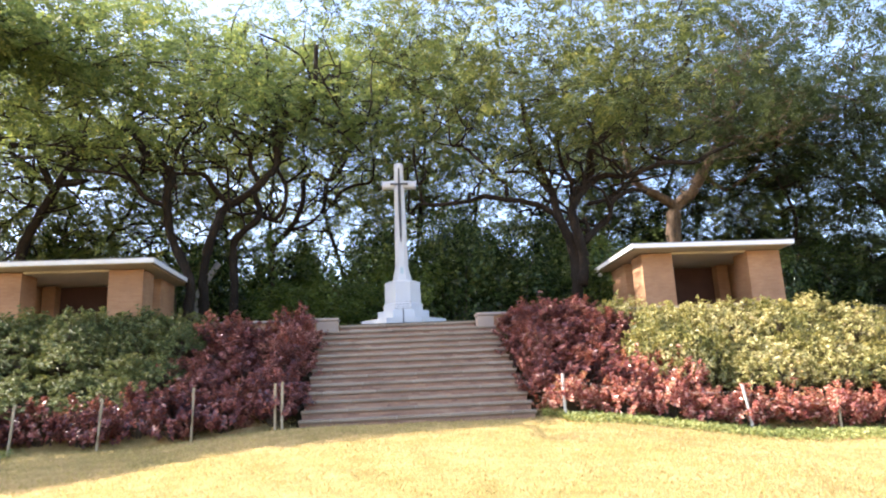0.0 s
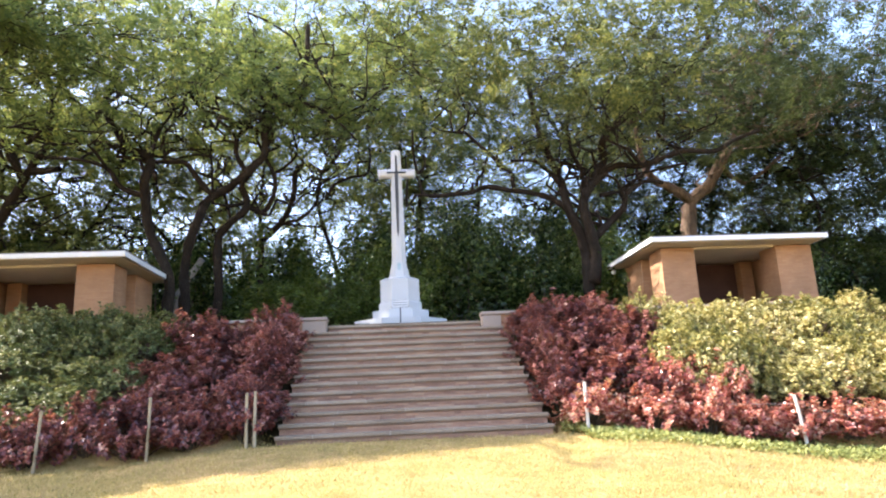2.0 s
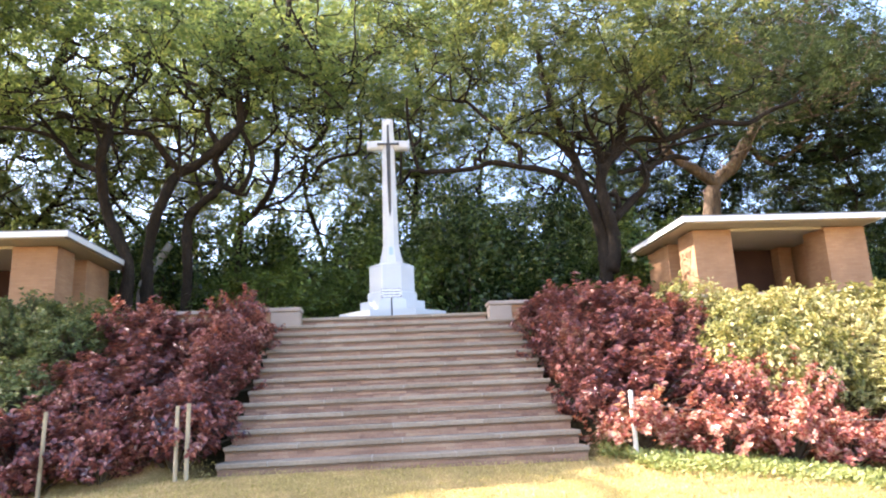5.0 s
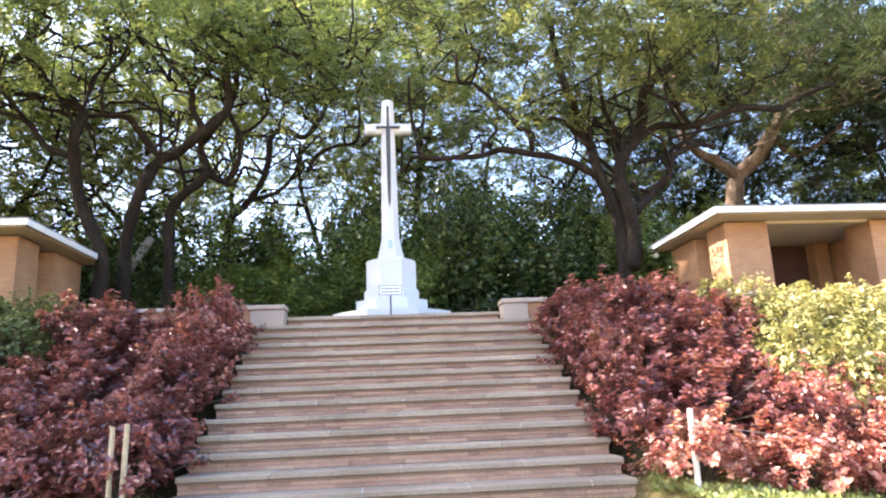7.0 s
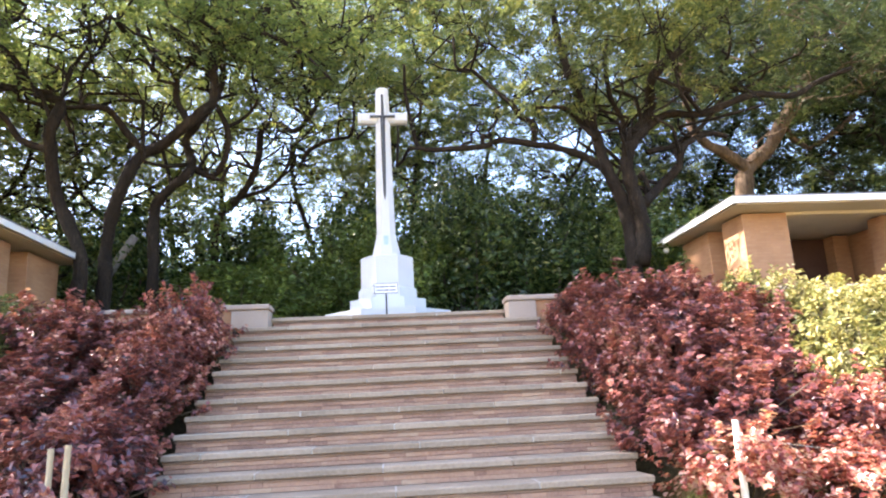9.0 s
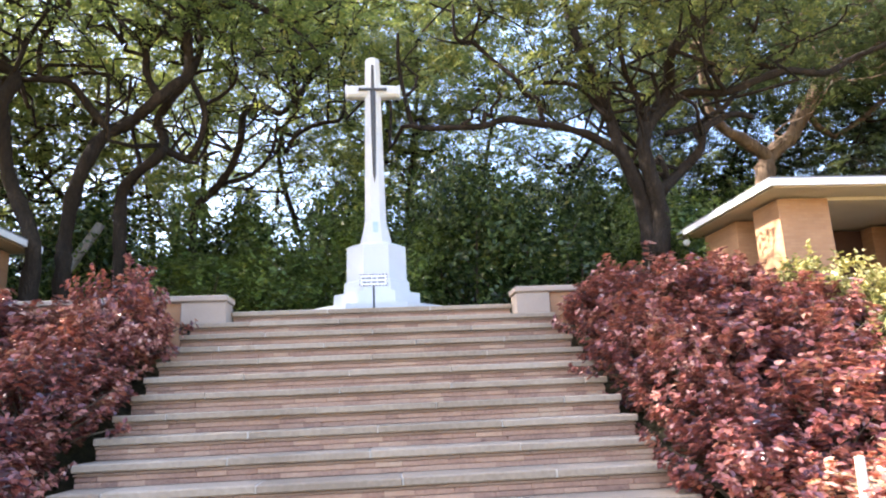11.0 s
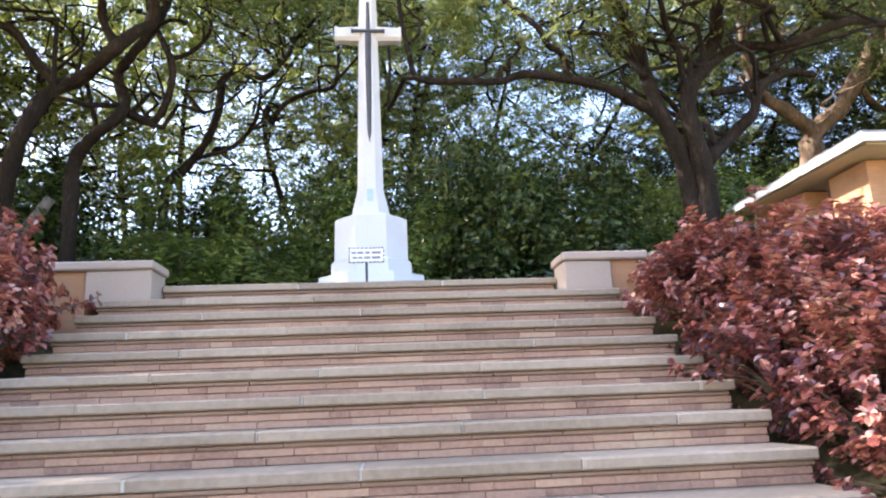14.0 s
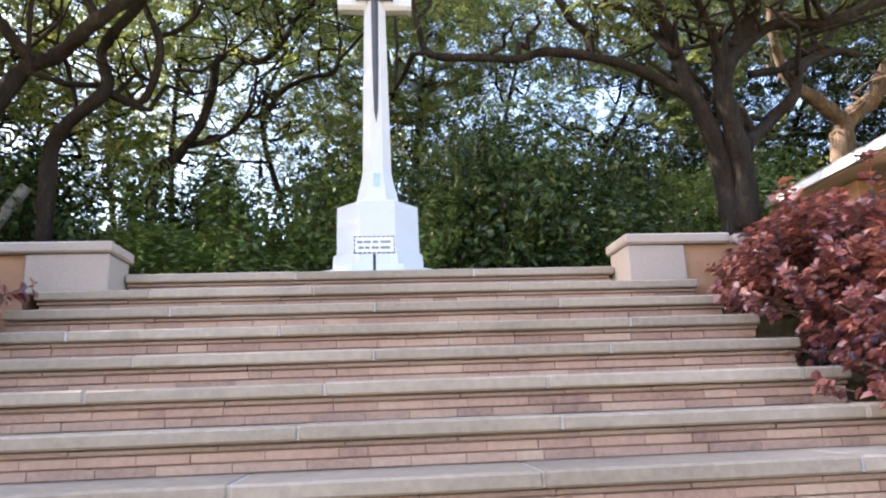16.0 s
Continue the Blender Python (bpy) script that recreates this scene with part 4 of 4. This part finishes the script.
# an unseen tree added beside the lawn, outside the shelter, so that its shade ends in a clear edge across the grass
SHADE_BOUGH = []
for row in range(4):
    for i in range(23):
        x, z = -9.8 + 0.55 * i + 0.25 * (row % 2), 9.6 + 0.35 * ((i * 7 + row * 3) % 4)
        d = (z + 0.1) / math.tan(SUN_EL)
        SHADE_BOUGH.append((x + math.sin(SUN_AZ) * d, 7.75 - 0.40 * (2.5 - x) + 0.35 + 0.62 * row + math.cos(SUN_AZ) * d, z))
tree("unseen spreading tree added to shade the lawn with a dense leafy edge",
     [[(-19.5, 9.5, 4.0), (-19.0, 9.4, 6.0), (-18.0, 9.2, 8.0), (-15.5, 9.6, 9.0), (-12.5, 10.2, 9.5)], [(-18.6, 9.3, 7.0), (-18.8, 8.2, 8.6), (-19.6, 7.0, 9.4)]],
     [(0.28, 0.08), (0.16, 0.06)], SHADE_BOUGH, M_bark, L_frond, 108, 0.55, 46, 0.4)

# thin trees farther back
BACK = [(0.8, 31.2, 20.1, 7.3), (1.7, 32.1, 19.3, 9.8), (4.1, 31.2, 20.1, 7.8), (-0.7, 31.2, 19.2, 9.7), (-3.3, 29.3, 19.1, 8.6), (-6.2, 28.3, 18.5, 8.6), (-9.0, 31.2, 20.1, 6.4), (-11.4, 26.9, 13.7, 5.6), (-15.2, 26.4, 14.6, 5.6), (-19.0, 27.4, 16.6, 5.7),
        (-22.8, 23.6, 15.3, 4.9), (8.1, 29.7, 15.8, 6.3), (10.9, 31.2, 17.3, 5.9), (13.8, 29.3, 16.2, 5.3), (16.6, 30.2, 17.7, 5.4), (19.5, 27.8, 17.5, 5.0), (22.3, 29.3, 18.1, 5.1), (25.2, 26.4, 17.4, 4.9), (28.5, 24.5, 16.4, 4.5), (18.1, 24.5, 13.5, 4.8), (22.8, 22.6, 13.4, 4.4), (-27.5, 22.6, 15.3, 4.8),
        (-12.3, 24.1, 11.6, 5.1), (-16.6, 23.1, 12.0, 5.1), (-20.4, 21.2, 12.3, 4.7), (-10.0, 26.0, 11.7, 5.6)]
for i, (x, y, h, low) in enumerate(BACK):
    rb = random.Random(500 + i)
    way = [(x + rb.uniform(-0.5, 0.5) * k, y + rb.uniform(-0.3, 0.3) * k, 3.0 + (h - 3.0) * k / 4) for k in range(5)]
    way[0] = (x, y, 3.9)
    # trees to the right take the leaf colour darkened for deep shade
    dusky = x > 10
    tree("tall tree with leaves coloured dark for deep shade" if dusky else "slender tree with thin dark trunk and airy crown", [way], [(0.15, 0.05)],
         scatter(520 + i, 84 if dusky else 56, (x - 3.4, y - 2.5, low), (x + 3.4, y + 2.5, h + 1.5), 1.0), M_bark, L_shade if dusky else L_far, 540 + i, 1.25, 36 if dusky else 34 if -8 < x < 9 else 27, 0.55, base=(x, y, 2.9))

# cut grey trunk by the shaded shelter
dead = thing("dead_tree_trunk", "pale grey broken tree trunk with angled limb", "tree trunk", at=(-8.45, 22.3, ground_z(-8.45, 22.3)))
vs, fs = [], []
tube(vs, fs, smooth_path([(0, 0, -0.2), (0.0, 0, 0.8), (0.0, 0, 1.9), (0.10, 0, 2.25), (0.85, 0.0, 3.45)], 4), 0.19, 0.11, 10, random.Random(5), 0.09, 0.3)
raw("trunk", vs, fs, M_deadwood, dead, smooth=True)

# dark evergreen bushes behind the cross


def bush_meshes(key, seed, count, leaf):
    r = np.random.default_rng(seed)
    lumps = np.stack([r.normal(0, 0.62, 34), r.normal(0, 0.5, 34), r.uniform(0.1, 1.0, 34)], 1)
    lumps[:, :2] *= (1.15 - 0.55 * lumps[:, 2:3] ** 2)
    rad = r.uniform(0.22, 0.42, 34)
    i = r.integers(0, 34, count)
    d = unit(r.normal(0, 1, (count, 3)))
    p = lumps[i] + d * (rad[i] * r.uniform(0.75, 1.05, count))[:, None]
    p[:, 2] = np.abs(p[:, 2])
    n = unit(d + np.array((0, 0, 0.6)) + r.normal(0, 0.35, d.shape))
    dd = unit(np.cross(n, r.normal(0, 1, d.shape)) - np.array((0, 0, 0.35)))
    scale = np.array((1.9, 1.9, 4.2))
    L = leaf * r.uniform(0.6, 1.25, count)
    v, f = leaf_mesh(p * scale, dd, n, L, L * 0.56, 0.2)
    lm = bpy.data.meshes.new("leaves")
    lm.from_pydata(v.tolist(), [], f.tolist())
    vs, fs = [], []
    rr = random.Random(seed)
    for q in lumps[:16]:
        tube(vs, fs, grow(rr, (q[0] * 0.2, q[1] * 0.2, -0.2), tuple(q * scale), 0.06, 4), 0.05, 0.012, 5)
    sm = bpy.data.meshes.new("stems")
    sm.from_pydata(vs, [], fs)
    LEAFY[key] = (sm, lm)


for i in range(3):
    bush_meshes(("bush", i), 61 + i, 8200, 0.185)
rb = random.Random(9)
x = -17.0
while x < 24:
    for row, (yy, hh) in enumerate(((22.9, 0.92), (25.6, 1.0), (28.3, 1.06))):
        px, py = x + rb.uniform(-0.6, 0.6) + row * 0.8, yy + rb.uniform(-0.6, 0.6)
        if row == 0 and (px < -9.5 or px > 9.5):
            py += 1.5
        s = shrub(("bush", rb.randrange(3)), L_mid if rb.random() < 0.35 else L_dark, px, py, rb.uniform(0.8, 1.2), hh * rb.choice((0.5, 0.65, 0.8, 0.95, 1.1, 1.3)) * (0.8 if row == 0 else 1.0), "tall dark evergreen bush closing the terrace", "evergreen bushes", rb.uniform(0, 6.28))
        s.name = "bush"
    x += 2.1

# ---- grass and weeds ----
r = np.random.default_rng(77)
n = 110000
px, py = r.uniform(-9.5, 10.5, n), r.uniform(-3.2, 8.3, n)
keep = ~((px > XL - 0.02) & (px < XR + 0.02) & (py > FOOT - 0.05))
px, py = px[keep], py[keep]
pz = np.array([ground_z(a, b) for a, b in zip(px, py)])
B = np.stack([px, py, pz - 0.006], 1)
D = unit(np.stack([r.normal(0, 0.6, len(px)), r.normal(0, 0.6, len(px)), np.ones(len(px))], 1))
N = unit(r.normal(0, 1, B.shape))
LL = r.uniform(0.02, 0.055, len(px))
v, f = leaf_mesh(B, D, N, LL, np.full(len(px), 0.010), 0.05)
tagged(raw("grass", v, f, L_grass), "short dry yellow-green grass blades", "grass", kind="stuff")
n = 15000
px = np.concatenate([r.uniform(2.6, 11.5, n), r.uniform(-9.5, -7.4, 600), r.uniform(2.35, 2.75, 300)])
py = np.concatenate([7.25 + r.normal(0, 0.42, n), 7.2 + r.normal(0, 0.2, 600), 7.95 + r.normal(0, 0.12, 300)])
pz = np.array([ground_z(a, b) for a, b in zip(px, py)])
B = np.stack([px, py, pz + r.uniform(0, 0.10, len(px))], 1)
D = unit(np.stack([r.normal(0, 0.9, len(px)), r.normal(0, 0.9, len(px)), r.uniform(0, 1, len(px))], 1))
N = unit(np.array((0, 0, 1.0)) + r.normal(0, 0.3, B.shape))
LL = r.uniform(0.04, 0.09, len(px))
v, f = leaf_mesh(B, D, N, LL, LL * 0.6, 0.1)
tagged(raw("weeds", v, f, L_weed), "ragged green weeds along the foot of the hedge", "weeds", kind="stuff")

# ---- brick risers: two courses a step ----
rng = random.Random(21)
MESHES = {}


def brick_mesh(length):
    key = round(length, 2)
    if key not in MESHES:
        bm = block(0.0, key, 0.0, 0.06, 0.0, 0.0400, bevel=0.004)
        me = bpy.data.meshes.new("brick")
        bm.to_mesh(me)
        bm.free()
        me.materials.append(M_brick)
        MESHES[key] = me
    return MESHES[key]


far_v, far_f = [], []
count = 0
for k in [7, 6, 5, 8, 9, 10, 4, 3, 11, 12, 13, 2, 1, 14]:
    y0 = FOOT + (k - 1) * TREAD
    a, b = (XL + 0.02, XR - 0.02) if k < STEPS else (TOP_L + 0.02, TOP_R - 0.02)
    for c in range(2):
        z = RISE * (k - 1) + 0.001 + c * 0.0450
        x = a
        while x < b - 0.02:
            ln = min(rng.choice((0.22, 0.23, 0.24, 0.21, 0.26, 0.12, 0.17, 0.30)), b - x)
            if b - x - ln < 0.06:
                ln = b - x
            jit = rng.uniform(-0.006, 0.006)
            if ln > 0.03:
                if count < 300:
                    ob = new("brick", brick_mesh(ln - 0.0045))
                    ob.parent = stairs
                    ob.location = (x, y0 + 0.016 + jit, z)
                    count += 1
                else:
                    o = len(far_v)
                    x1 = x + ln - 0.0045
                    far_v += [(p, q, s) for s in (z, z + 0.0400) for p, q in ((x, y0 + 0.016 + jit), (x1, y0 + 0.016 + jit), (x1, y0 + 0.07), (x, y0 + 0.07))]
                    far_f += [tuple(o + i for i in q) for q in ((3, 2, 1, 0), (4, 5, 6, 7), (0, 1, 5, 4), (1, 2, 6, 5), (2, 3, 7, 6), (3, 0, 4, 7))]
            x += ln
fb = raw("brick_courses", far_v, far_f, M_brick, stairs)
fb["kind"] = "stuff"
